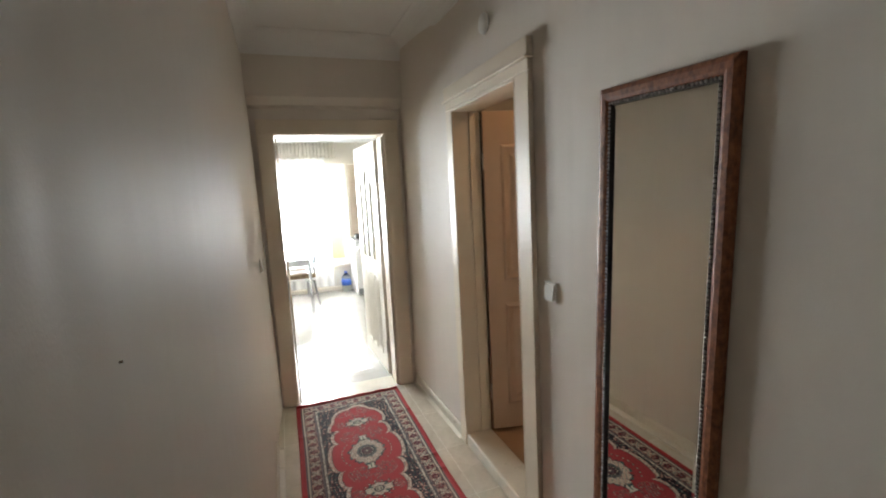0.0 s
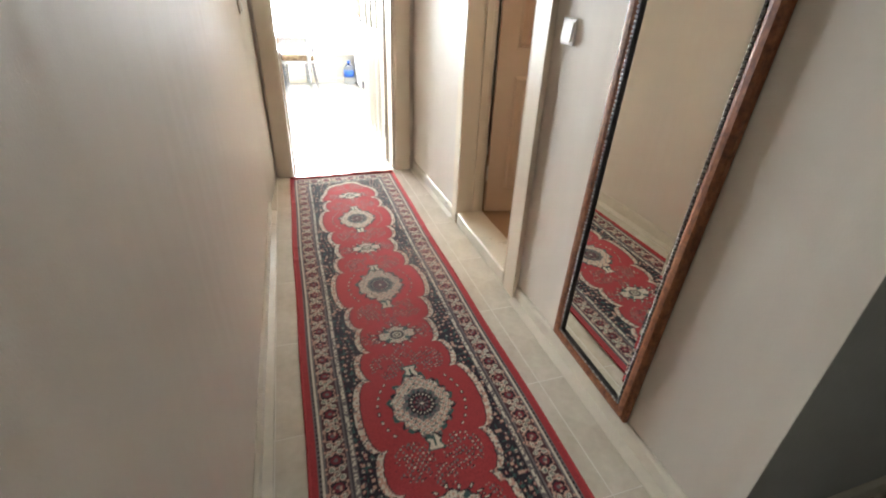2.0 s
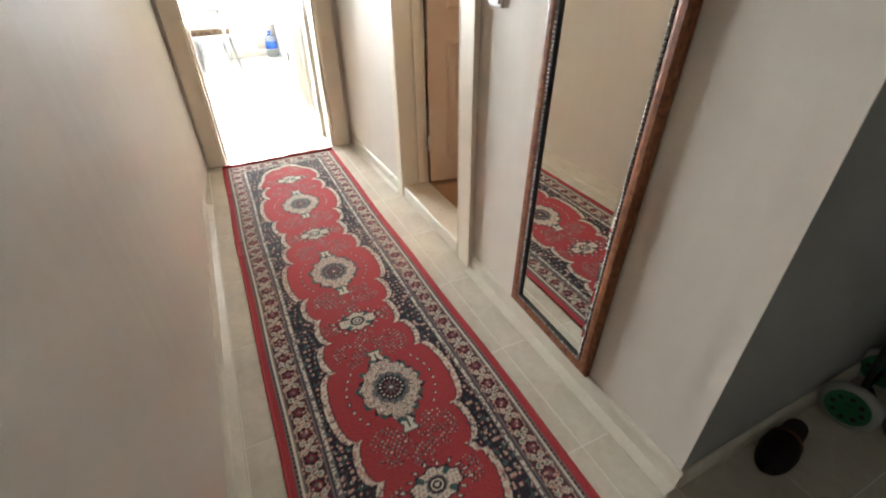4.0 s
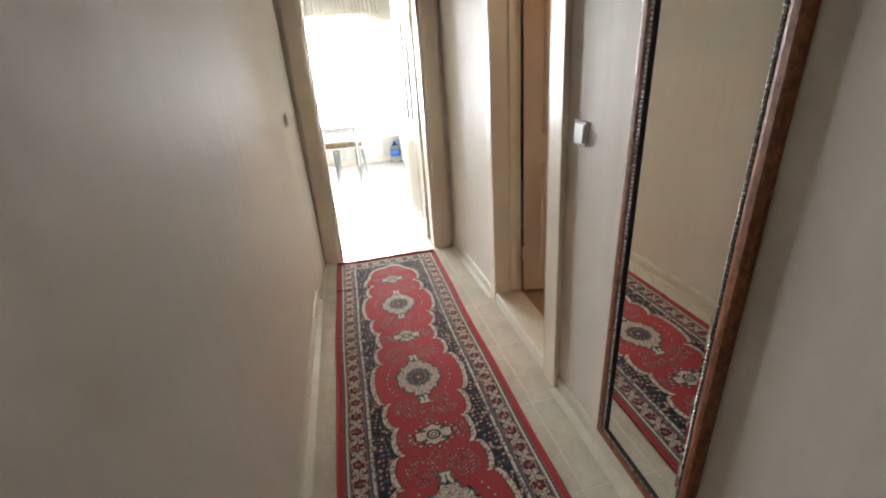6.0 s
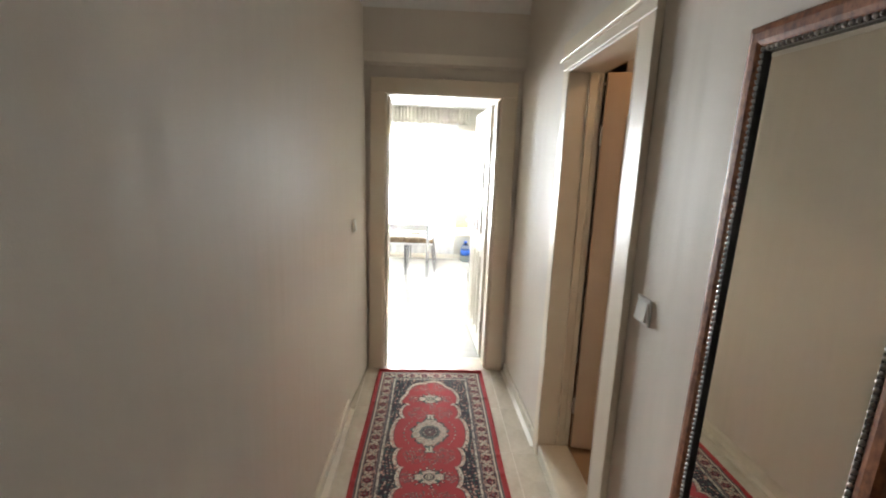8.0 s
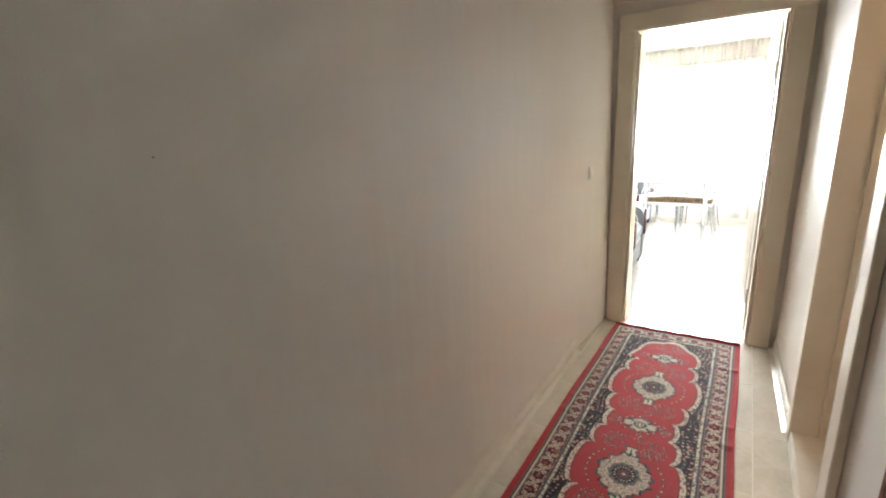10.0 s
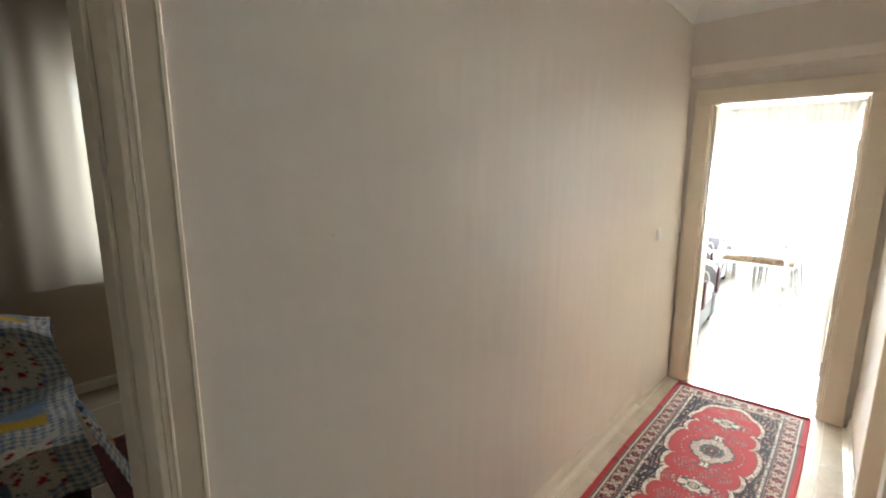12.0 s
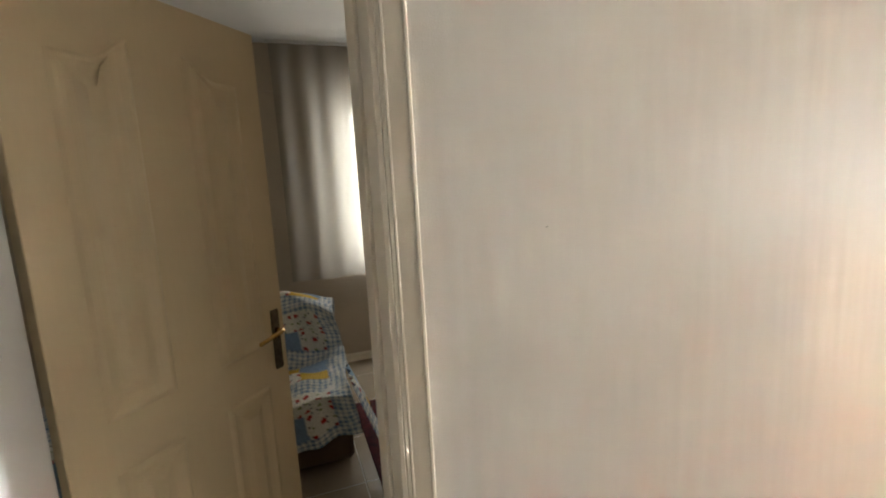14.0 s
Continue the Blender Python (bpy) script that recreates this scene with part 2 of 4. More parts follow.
def tube(bm, path, r, sides=10):
    pts = [Vector(p) for p in path]
    rings = []
    for i, p in enumerate(pts):
        d = (pts[min(i + 1, len(pts) - 1)] - pts[max(i - 1, 0)]).normalized()
        u = d.cross(Vector((0.31, 0.92, 0.17))).normalized()
        w = d.cross(u)
        rr = r[i] if isinstance(r, (list, tuple)) else r
        rings.append([bm.verts.new(p + (u * math.cos(2 * math.pi * k / sides) + w * math.sin(2 * math.pi * k / sides)) * rr) for k in range(sides)])
    for a, b in zip(rings, rings[1:]):
        for k in range(sides):
            bm.faces.new((a[k], a[(k + 1) % sides], b[(k + 1) % sides], b[k]))
    bm.faces.new(rings[0][::-1])
    bm.faces.new(rings[-1])
    return bm


def lathe(bm, profile, centre=(0, 0, 0), axis="z", sides=24):
    rings = []
    for r, h in profile:
        ring = []
        for k in range(sides):
            a = 2 * math.pi * k / sides
            p = (r * math.cos(a), r * math.sin(a), h)
            if axis == "x":
                p = (h, p[0], p[1])
            elif axis == "y":
                p = (p[0], h, p[1])
            ring.append(bm.verts.new(Vector(centre) + Vector(p)))
        rings.append(ring)
    for a, b in zip(rings, rings[1:]):
        for k in range(sides):
            bm.faces.new((a[k], a[(k + 1) % sides], b[(k + 1) % sides], b[k]))
    bm.faces.new(rings[0][::-1])
    bm.faces.new(rings[-1])
    return bm


def smooth_curve(pts, n=8):
    """Points on a gentle curve through pts."""
    P = [Vector(p) for p in pts]
    P = [P[0] * 2 - P[1]] + P + [P[-1] * 2 - P[-2]]
    out = []
    for i in range(1, len(P) - 2):
        for k in range(n):
            t = k / n
            a, b, c, d = P[i - 1:i + 3]
            out.append(0.5 * ((2 * b) + (c - a) * t + (2 * a - 5 * b + 4 * c - d) * t * t + (3 * b - a - 3 * c + d) * t ** 3))
    out.append(P[-2])
    return out


# ---- plan ----
WEST, EAST, NORTH, CORNER = 0.15, 1.272, 3.90, 0.872
TOP = 2.66

# ---- shell of the hall ----
FAR_EAST = 1.240
structure(part("wall_west", boxes(
    (-0.05, WEST, -1.30, -0.24, 0, TOP), (-0.05, WEST, -0.24, 0.548, 2.09, TOP), (-0.05, WEST, 0.548, 4.10, 0, TOP)), "wall"),
    "beige wallpapered hall wall with faint vertical streaks", "wall")
structure(part("wall_east", boxes(
    (EAST, EAST + 0.003, CORNER, 0.986, 0, TOP), (EAST, 1.40, 0.9855, 2.135, 0, TOP), (EAST, 1.40, 2.135, 2.86, 2.03, TOP), (1.281, 1.40, 2.86, 3.90, 0, TOP)), "wall"),
    "beige wallpapered hall wall beside the bathroom door", "wall")
_bm = boxes((WEST, 0.30, NORTH, 4.10, 0, TOP), (1.105, 1.95, NORTH, 4.10, 0, TOP), (0.30, 1.105, NORTH, 4.10, 2.01, TOP))
prism(_bm, [(3.82, TOP), (3.82, 2.252), (3.824, 2.246), (3.854, 2.200), (3.899, 2.186), (3.899, TOP)], "x", WEST, EAST + 0.005)
structure(part("wall_east_far", prism(bmesh.new(), [(EAST, 2.86), (1.2805, 2.86), (1.2805, 3.899), (FAR_EAST, 3.899)], "z", 0, TOP), "wall"), "beige wallpapered hall wall between the two doorways", "wall")
structure(part("wall_north", _bm, "wall"), "beige wall with a shallow beam above the kitchen doorway", "wall")
structure(part("wall_entry", boxes((EAST + 0.003, 2.90, CORNER - 0.0005, 0.985, 0, TOP)), "entry_wall_shaded"), "grey-beige entry wall, its colour darkened for the entry's shade", "wall")
structure(part("wall_south", boxes((WEST, 2.90, -1.32, -1.20, 0, TOP)), "entry_wall_shaded"), "plain beige wall at the back of the entry, darkened for shade", "wall")
structure(part("wall_entry_end", boxes((2.90, 3.02, -1.32, 4.10, 0, TOP)), "entry_wall_shaded"), "plain beige end wall in the shade-darkened entry colour", "wall")
structure(part("ceiling", boxes((-0.05, 3.02, -1.32, 4.10, TOP, 2.76)), "ceiling"), "white painted hall ceiling", "ceiling")



def cove(z0=2.522, reach=0.125):
    return [(0, z0), (0.006, z0)] + [(reach - (reach - 0.006) * math.cos(a), z0 + (TOP - 0.006 - z0) * math.sin(a)) for a in [math.pi / 2 * k / 8 for k in range(9)]] + [(reach, TOP), (0, TOP)]


_bm = bmesh.new()
_pr = cove()
prism(_bm, [(WEST + 0.001 + u, z) for u, z in _pr], "y", -1.2, 3.819)
prism(_bm, [(EAST - 0.001 - u, z) for u, z in _pr], "y", CORNER + 0.001, 3.819)
prism(_bm, [(3.819 - u, z) for u, z in _pr], "x", WEST + 0.001, EAST - 0.001)
prism(_bm, [(CORNER - 0.001 - u, z) for u, z in _pr], "x", EAST, 2.9)
prism(_bm, [(-1.2 + u, z) for u, z in _pr], "x", WEST + 0.002, 2.9)
structure(part("cornice", _bm, "ceiling", smooth=False), "white curved plaster cove along the ceiling", "cornice")


def skirting(name, rows, material="skirt", foot=0.014):
    bm = bmesh.new()
    for axis, a, b, base, side in rows:
        pr = [(0, 0.001), (foot, 0.001), (foot - 0.001, 0.005), (0.013, 0.012 if foot > 0.02 else 0.006), (0.012, 0.055), (0.008, 0.066), (0.003, 0.072), (0, 0.072)]
        prism(bm, [(base + side * u, z) for u, z in pr], axis, a, b)
    return structure(part(name, bm, material), "cream skirting along the wall", "skirting")


skirting("baseboard", [("y", 0.617, 3.28, WEST + 0.001, 1)], foot=0.040)
skirting("baseboard", [("y", CORNER - 0.011, 2.029, EAST - 0.001, -1)], foot=0.050)
skirting("baseboard_entry", [("x", EAST + 0.001, 2.9, CORNER - 0.001, -1), ("y", -1.2, -0.345, WEST + 0.001, 1)])

_bm = bmesh.new()
_pr = [(0, 0.001), (0.034, 0.001), (0.012, 0.012), (0.012, 0.055), (0.008, 0.066), (0.003, 0.072), (0, 0.072)]
_a, _b = [[_bm.verts.new((x - 0.001 - u, y, z)) for u, z in _pr] for x, y in ((1.2681, 2.933), (1.2404, 3.871))]
for _k in range(len(_pr)):
    _bm.faces.new((_a[_k], _a[(_k + 1) % len(_pr)], _b[(_k + 1) % len(_pr)], _b[_k]))
_bm.faces.new(_a[::-1])
_bm.faces.new(_b)
structure(part("baseboard_far", _bm, "skirt"), "cream skirting along the wall", "skirting")

_bm = bmesh.new()
_lo = [_bm.verts.new(p) for p in ((WEST, 3.285, 0.001), (WEST + 0.040, 3.899, 0.001), (WEST, 3.899, 0.001))]
_hi = [_bm.verts.new(p) for p in ((WEST, 3.70, 2.52), (WEST + 0.006, 3.819, 2.52), (WEST, 3.819, 2.52))]
_md = [_bm.verts.new(p) for p in ((WEST, 3.40, 1.1), (WEST + 0.026, 3.899, 1.1), (WEST, 3.899, 1.1))]
for _a, _b in ((_lo, _md), (_md, _hi)):
    for _k in range(3):
        _bm.faces.new((_a[_k], _a[(_k + 1) % 3], _b[(_k + 1) % 3], _b[_k]))
_bm.faces.new(_lo[::-1])
_bm.faces.new(_hi)
structure(part("wall_west_pad", _bm, "wall"), "beige plaster thickening of the hall wall beside the kitchen doorway", "wall")

# ---- door casings ----
_bm = boxes((0.20, 0.301, 3.872, 3.899, 0, 2.006), (1.100, 1.208, 3.872, 3.899, 0, 2.006), (0.20, 1.208, 3.872, 3.899, 2.006, 2.106),
            (0.2985, 0.312, 3.880, 4.115, 0, 2.010), (1.089, 1.1015, 3.880, 4.115, 0, 2.010), (0.312, 1.089, 3.880, 4.115, 1.998, 2.0105),
            (0.318, 0.330, 3.90, 4.06, 0, 1.988), (1.075, 1.086, 3.90, 4.06, 0, 1.988),
            (0.22, 0.305, 4.101, 4.122, 0, 2.0), (1.10, 1.19, 4.101, 4.122, 0, 2.0), (0.22, 1.19, 4.101, 4.122, 2.005, 2.085), bevel=0.003)
structure(part("door_frame_kitchen", _bm, "trim"), "cream painted casing round the kitchen doorway", "door frame")
_X = 1.246
_bm = boxes((_X, EAST - 0.001, 2.030, 2.134, 0.001, 2.000), (_X, EAST - 0.001, 2.856, 2.932, 0.001, 2.000), (_X, EAST - 0.001, 2.030, 2.932, 2.001, 2.044),
            (_X - 0.006, EAST - 0.001, 2.026, 2.936, 2.055, 2.125), (_X - 0.018, EAST - 0.001, 2.018, 2.952, 2.045, 2.054),
            (_X, 1.415, 2.1345, 2.146, 0.07, 2.0), (_X, 1.415, 2.844, 2.8555, 0.07, 2.0), (_X, 1.415, 2.146, 2.844, 1.985, 2.0),
            (1.345, 1.385, 2.146, 2.158, 0.08, 1.985), (1.345, 1.385, 2.832, 2.844, 0.08, 1.985), bevel=0.003)
structure(part("door_frame_bathroom", _bm, "trim"), "cream painted casing round the bathroom doorway", "door frame")
structure(part("threshold", boxes((1.250, 1.412, 2.147, 2.843, 0.001, 0.078), bevel=0.006), "skirt"), "raised cream marble sill of the bathroom doorway", "threshold")
_bm = boxes((WEST + 0.001, 0.166, 0.5468, 0.616, 0, 2.09), (WEST + 0.001, 0.166, -0.345, 0.616, 2.091, 2.175), (0.1655, 0.171, 0.604, 0.614, 0, 2.160), (0.1655, 0.1690, 0.556, 0.564, 0, 2.11), (0.1655, 0.171, -0.341, 0.600, 2.1605, 2.172),
            (-0.06, 0.163, 0.534, 0.547, 0, 2.088), (-0.06, 0.158, -0.199, 0.532, 2.075, 2.089), (-0.045, 0.060, 0.523, 0.5335, 0, 2.07), bevel=0.002)
structure(part("door_frame_bedroom", _bm, "trim"), "cream painted moulded casing round the bedroom doorway", "door frame")
# White enamel here stands in for cool daylight falling on the hinge post.
_bm = boxes((WEST + 0.001, 0.170, -0.345, -0.245, 0, 2.09), (-0.06, 0.168, -0.252, -0.199, 0, 2.0745), bevel=0.002)
structure(part("door_post_bedroom", _bm, "enamel"), "plain hinge post of the bedroom doorway, white for the cool light on it", "door frame")


# ---- door leaves ----
def raised_panel(bm, x0, x1, z0, z1, y, side, arch=0.0, lean=0):
    """A moulded panel on a leaf's face; arch: rise of its top, lean: which way the top rises (0 both)."""
    n = 12

    def loop(inset, h):
        a, b, c = x0 + inset, x1 - inset, z0 + inset
        pts = [(a, c), (b, c)]
        for k in range(n + 1):
            s = k / n
            x = b + (a - b) * s
            f = math.sin(math.pi * s) if lean == 0 else (lambda q: q * q * (3 - 2 * q))(max(0.0, ((s if lean < 0 else 1 - s) - 0.45) / 0.55))
            pts.append((x, z1 - inset - arch + arch * f))
        return [bm.verts.new((px, y + side * h, pz)) for px, pz in pts]
    rings = [loop(i, h) for i, h in ((0, 0.0005), (0.010, 0.007), (0.018, 0.008), (0.032, 0.003), (0.044, 0.0008), (0.050, 0.001), (0.074, 0.009))]
    for a, b in zip(rings, rings[1:]):
        for k in range(len(a)):
            bm.faces.new((a[k], a[(k + 1) % len(a)], b[(k + 1) % len(a)], b[k]))
    bm.faces.new(rings[-1])


def panel_leaf(name, m, width, height, label, arched=True, handle=True, z_low=0.93, paint="trim"):
    """Hinged at its own origin, it reaches along +x; faces -y and +y."""
    d = thing(name, m, label, "door")
    part("leaf", boxes((0.002, width, -0.019, 0.019, 0.006, height), bevel=0.002), paint, d)
    bm = bmesh.new()
    mid = width / 2
    for side in (-1, 1):
        y = side * 0.019
        for a, b, ln in ((0.10, mid - 0.075, 1), (mid + 0.075, width - 0.10, -1)):
            raised_panel(bm, a, b, z_low + 0.07, height - 0.13, y, side, 0.055 if arched else 0.0, ln)
            raised_panel(bm, a, b, 0.16, z_low - 0.07, y, side)
    part("panel_moulding", bm, paint, d, "raised moulding round the panels")
    if handle:
        for side in (-1, 1):
            y = side * 0.019
            bm = bmesh.new()
            box(bm, width - 0.064, width - 0.026, min(y, y + side * 0.006), max(y, y + side * 0.006), 0.90, 1.12, bevel=0.004)
            lathe(bm, [(0.009, 0), (0.009, 0.004), (0.005, 0.006)], (width - 0.045, y + side * 0.006 if side > 0 else y - 0.012, 0.955), "y", 12)
            p = part("lock_plate", bm, "plate", d, "tarnished lock plate")
            bm = bmesh.new()
            tube(bm, [(width - 0.045, y + side * 0.005, 1.045), (width - 0.045, y + side * 0.034, 1.045)], 0.009, 12)
            tube(bm, smooth_curve([(width - 0.045, y + side * 0.036, 1.045), (width - 0.075, y + side * 0.048, 1.048), (width - 0.120, y + side * 0.050, 1.043), (width - 0.168, y + side * 0.044, 1.034)]), [0.009] * 6 + [0.0085] * 10 + [0.007] * 8 + [0.004], 12)
            part("handle", bm, "brass", d, "curved brass lever handle", smooth=True)
    for z in (0.25, height - 0.28):
        bm = bmesh.new()
        lathe(bm, [(0.007, z - 0.045), (0.007, z + 0.045)], (-0.004, -0.019, 0), "z", 10)
        box(bm, -0.001, 0.003, -0.019, 0.016, z - 0.04, z + 0.04)
        part("hinge", bm, "metal", d, "steel butt hinge")
    return d


_free, _hinge = Vector((-0.62, 0.285, 0)), Vector((-0.074, -0.195, 0))
_d = _free - _hinge
panel_leaf("door_1", pose(_hinge.x, _hinge.y, 0, 0, 0, math.degrees(math.atan2(_d.y, _d.x))), _d.length, 2.062, "open buff panelled bedroom door with a brass lever handle", paint="leaf")
panel_leaf("door_2", pose(1.418, 2.826, 0.082, 0, 0, -13), 0.68, 1.90, "cream panelled bathroom door standing ajar inside the doorway, browned for warm bulb light", handle=True, z_low=0.86, paint="bath_leaf")


def glazed_leaf(m, w, h):
    d = thing("door_3", m, "open cream kitchen door with three arched ribbed glass slots above two panels", "door")
    slots = [(0.135, 0.275, 1.62), (0.325, 0.465, 1.70), (0.515, 0.655, 1.62)]
    z0 = 0.98
    bm = boxes((0, 0.12, -0.019, 0.019, 0.006, h), (w - 0.12, w, -0.019, 0.019, 0.006, h), (0.12, w - 0.12, -0.019, 0.019, 0.006, z0), (0.12, w - 0.12, -0.019, 0.019, 1.79, h),
               (0.12, 0.135, -0.019, 0.019, z0, 1.79), (0.275, 0.325, -0.019, 0.019, z0, 1.79), (0.465, 0.515, -0.019, 0.019, z0, 1.79), (0.655, w - 0.12, -0.019, 0.019, z0, 1.79))
    for i, (a, b, top) in enumerate(slots):
        for k in range(8):
            xa, xb = a + (b - a) * k / 8, a + (b - a) * (k + 1) / 8
            s = (k + 0.5) / 8
            f = math.sin(math.pi * s) if i == 1 else (s if i == 0 else 1 - s)
            box(bm, xa, xb, -0.019, 0.019, top + 0.085 * f, 1.79)
    part("leaf", bm, "kitchen_door", d)
    for a, b, top in slots:
        part("pane", boxes((a - 0.003, b + 0.003, -0.003, 0.003, z0 - 0.003, 1.788)), "ribbed", d, "ribbed glass pane").visible_shadow = False
    bm = bmesh.new()
    for side in (-1, 1):
        for a, b in ((0.13, w / 2 - 0.09), (w / 2 - 0.075, w / 2 + 0.075), (w / 2 + 0.09, w - 0.13)):
            raised_panel(bm, a, b, 0.14, 0.86, side * 0.019, side, 0.05)
    part("panel_moulding", bm, "kitchen_door", d, "raised moulding round the panels")
    for side in (-1, 1):
        y = side * 0.019
        part("lock_plate", boxes((w - 0.062, w - 0.028, min(y, y + side * 0.006), max(y, y + side * 0.006), 0.92, 1.12), bevel=0.004), "metal", d, "steel lock plate")
        bm = bmesh.new()
        tube(bm, [(w - 0.045, y, 1.04), (w - 0.045, y + side * 0.04, 1.04)], 0.008)
        tube(bm, [(w - 0.045, y + side * 0.045, 1.04), (w - 0.15, y + side * 0.05, 1.035)], 0.008)
        part("handle", bm, "metal", d, "steel lever handle", smooth=True)
    for z in (0.25, h - 0.28):
        part("hinge", lathe(bmesh.new(), [(0.008, z - 0.05), (0.008, z + 0.05)], (-0.006, 0.019, 0), "z", 10), "metal", d, "steel butt hinge")
    return d


glazed_leaf(pose(1.083, 4.135, 0, 0, 0, 92.5), 0.79, 1.985)


# ---- floors ----
def tiles(name, x_joints, y_joints, z, material, floor_name, bounds, label, joint="grout"):
    base = structure(part(floor_name, boxes((*bounds, -0.12, z - 0.0007)), joint), label, "floor")
    shared = {}
    for xa, xb in zip(x_joints, x_joints[1:]):
        for ya, yb in zip(y_joints, y_joints[1:]):
            w, h = round(xb - xa - 0.0038, 4), round(yb - ya - 0.0038, 4)
            if (w, h) not in shared:
                bm = boxes((-w / 2, w / 2, -h / 2, h / 2, -0.008, 0.0015), bevel=0.0006)
                ob = part(name, bm, material, base)
                shared[w, h] = ob.data
            else:
                ob = new(name, shared[w, h])
                ob.parent = base
            ob.location = ((xa + xb) / 2, (ya + yb) / 2, z - 0.0015)
    return base


def steps(a, b, pitch, phase):
    out = [a]
    v = phase + math.ceil((a - phase + 0.02) / pitch) * pitch
    while v < b - 0.02:
        out.append(v)
        v += pitch
    return out + [b]

# ---- the hall rug ----
def rug_colours(u, v, W, H):
    """Colours of the woven pattern: u across from the middle, v along from one end."""
    red, deep, navy, cream, grey, pink, teal = [np.array(c) for c in ((0.35, 0.038, 0.042), (0.16, 0.02, 0.028), (0.022, 0.015, 0.022), (0.62, 0.54, 0.43), (0.15, 0.125, 0.125), (0.50, 0.29, 0.23), (0.04, 0.085, 0.08))]
    rng = np.random.RandomState(4)
    col = np.tile(red, (*u.shape, 1)).astype(float)
    hw = W / 2
    e = np.minimum(hw - np.abs(u), np.minimum(v, H - v))

    def put(mask, c):
        col[mask] = c

    def cell_noise(s, seed):
        r = np.random.RandomState(seed).rand(64, 1024)
        return r[(np.floor((u + 1) / s).astype(int)) % 64, (np.floor(v / s).astype(int)) % 1024]
    pitch = 0.750
    vm = v - 0.797
    # scalloped edge of the red field: a wide lobe by each medallion, three small ones between
    d = np.abs((vm + pitch / 2) % pitch - pitch / 2)
    dome = lambda c, h: np.sqrt(np.clip(1 - ((d - c) / h) ** 2, 0, 1))
    wide = np.where(d < 0.145, 0.188 + 0.042 * dome(0, 0.147), np.where(d < 0.298, 0.160 + 0.036 * dome(0.221, 0.078), 0.140 + 0.032 * dome(0.374, 0.078)))
    end = np.minimum(v, H - v)
    inside = wide - np.abs(u)
    far_u, far_v = u / 0.186, (0.46 - end) / 0.285
    arch = (1 + 0.10 * np.abs(np.sin(3.5 * np.arctan2(far_v, far_u))) - np.hypot(far_u, far_v)) * 0.2
    inside = np.where(end < 0.46, arch, inside)
    ground = inside < 0
    put(ground, navy)
    wu, wv = u + 0.010 * np.sin(v * 23 + u * 11), v + 0.010 * np.sin(u * 27 + v * 9)
    g = np.sin(wu * 150) * np.sin(wv * 140)
    pick = cell_noise(0.034, 3)
    put(ground & (g > 0.55) & (pick > 0.35), grey)
    put(ground & (g > 0.80) & (pick > 0.45), cream)
    put(ground & (g < -0.72) & (pick > 0.3), deep)
    put(ground & (g < -0.84) & (pick > 0.3), pink)
    put(ground & (g > 0.90), deep)
    put(ground & (np.abs(np.sin(wu * 95) * np.sin(wv * 88)) < 0.10) & (cell_noise(0.018, 5) > 0.35), teal)
    put(ground & (cell_noise(0.0108, 6) > 0.93), pink)
    put((inside > -0.006) & (inside < 0.0), navy)
    band_in = (inside >= 0.0) & (inside < 0.021)
    put(band_in, pink)
    put(band_in & (cell_noise(0.0072, 21) > 0.42), cream)
    put(band_in & (cell_noise(0.0072, 22) > 0.86), grey)
    put((inside >= 0.021) & (inside < 0.0245), navy)
    # sprays of small flowers on the red field
    fld = inside > 0.026
    for i in range(-1, 8):
        for off, ru, rv, uu in ((0.205, 0.058, 0.062, 0.078), (0.543, 0.058, 0.062, 0.078), (0.27, 0.034, 0.036, 0.0), (0.478, 0.034, 0.036, 0.0), (0.374, 0.030, 0.040, 0.112)):
            c = 0.797 + (i - 0) * pitch + off
            q = np.sqrt(((np.abs(u) - uu) / ru) ** 2 + ((v - c) / rv) ** 2)
            n0, n1 = cell_noise(0.0072, 31), cell_noise(0.0144, 32)
            w = np.sin((wu + 0.45 * wv) * 210) * np.sin((wv - 0.6 * wu) * 190 + i)
            put(fld & (q < 1.1) & (np.abs(w) > 0.42) & (n1 > 0.30), navy)
            put(fld & (q < 1.1) & (np.abs(w) > 0.60) & (n1 > 0.30) & (n0 > 0.25), grey)
            put(fld & (q < 1.1) & (np.abs(w) > 0.78) & (n1 > 0.40) & (n0 > 0.45), cream)
            put(fld & (q < 1.1) & (np.abs(w) > 0.86) & (n1 > 0.30), pink)
            put(fld & (q < 1.1) & (w < -0.5) & (n1 > 0.75), grey)
    # medallions
    n = round((H - 2 * 0.797) / pitch) + 1
    for i in range(n):
        c = 0.797 + i * pitch
        du, dv = u / 0.100, (v - c) / 0.128
        a = np.arctan2(dv, du)
        r0 = (np.abs(du) ** 1.55 + np.abs(dv) ** 1.55) ** (1 / 1.55)
        r = r0 * (1 + 0.045 * np.cos(12 * a) + 0.03 * np.cos(22 * a + 1))
        arc = np.abs(np.sqrt((u / 0.150) ** 2 + ((v - c) / 0.165) ** 2) - 1)
        put(fld & (arc < 0.030) & (np.sin(a * 34) > 0.1) & (np.abs(v - c) < 0.12), navy)
        put(fld & (arc < 0.016) & (np.sin(a * 34) > 0.6) & (np.abs(v - c) < 0.12), cream)
        t = np.abs(v - c)
        tail = (np.abs(u) < 0.013 + 0.010 * np.abs(np.sin((t - 0.11) * 62))) & (t > 0.10) & (t < 0.182)
        put(fld & (np.abs(u) < 0.019 + 0.010 * np.abs(np.sin((t - 0.11) * 62))) & (t > 0.10) & (t < 0.188), teal)
        put(tail, cream)
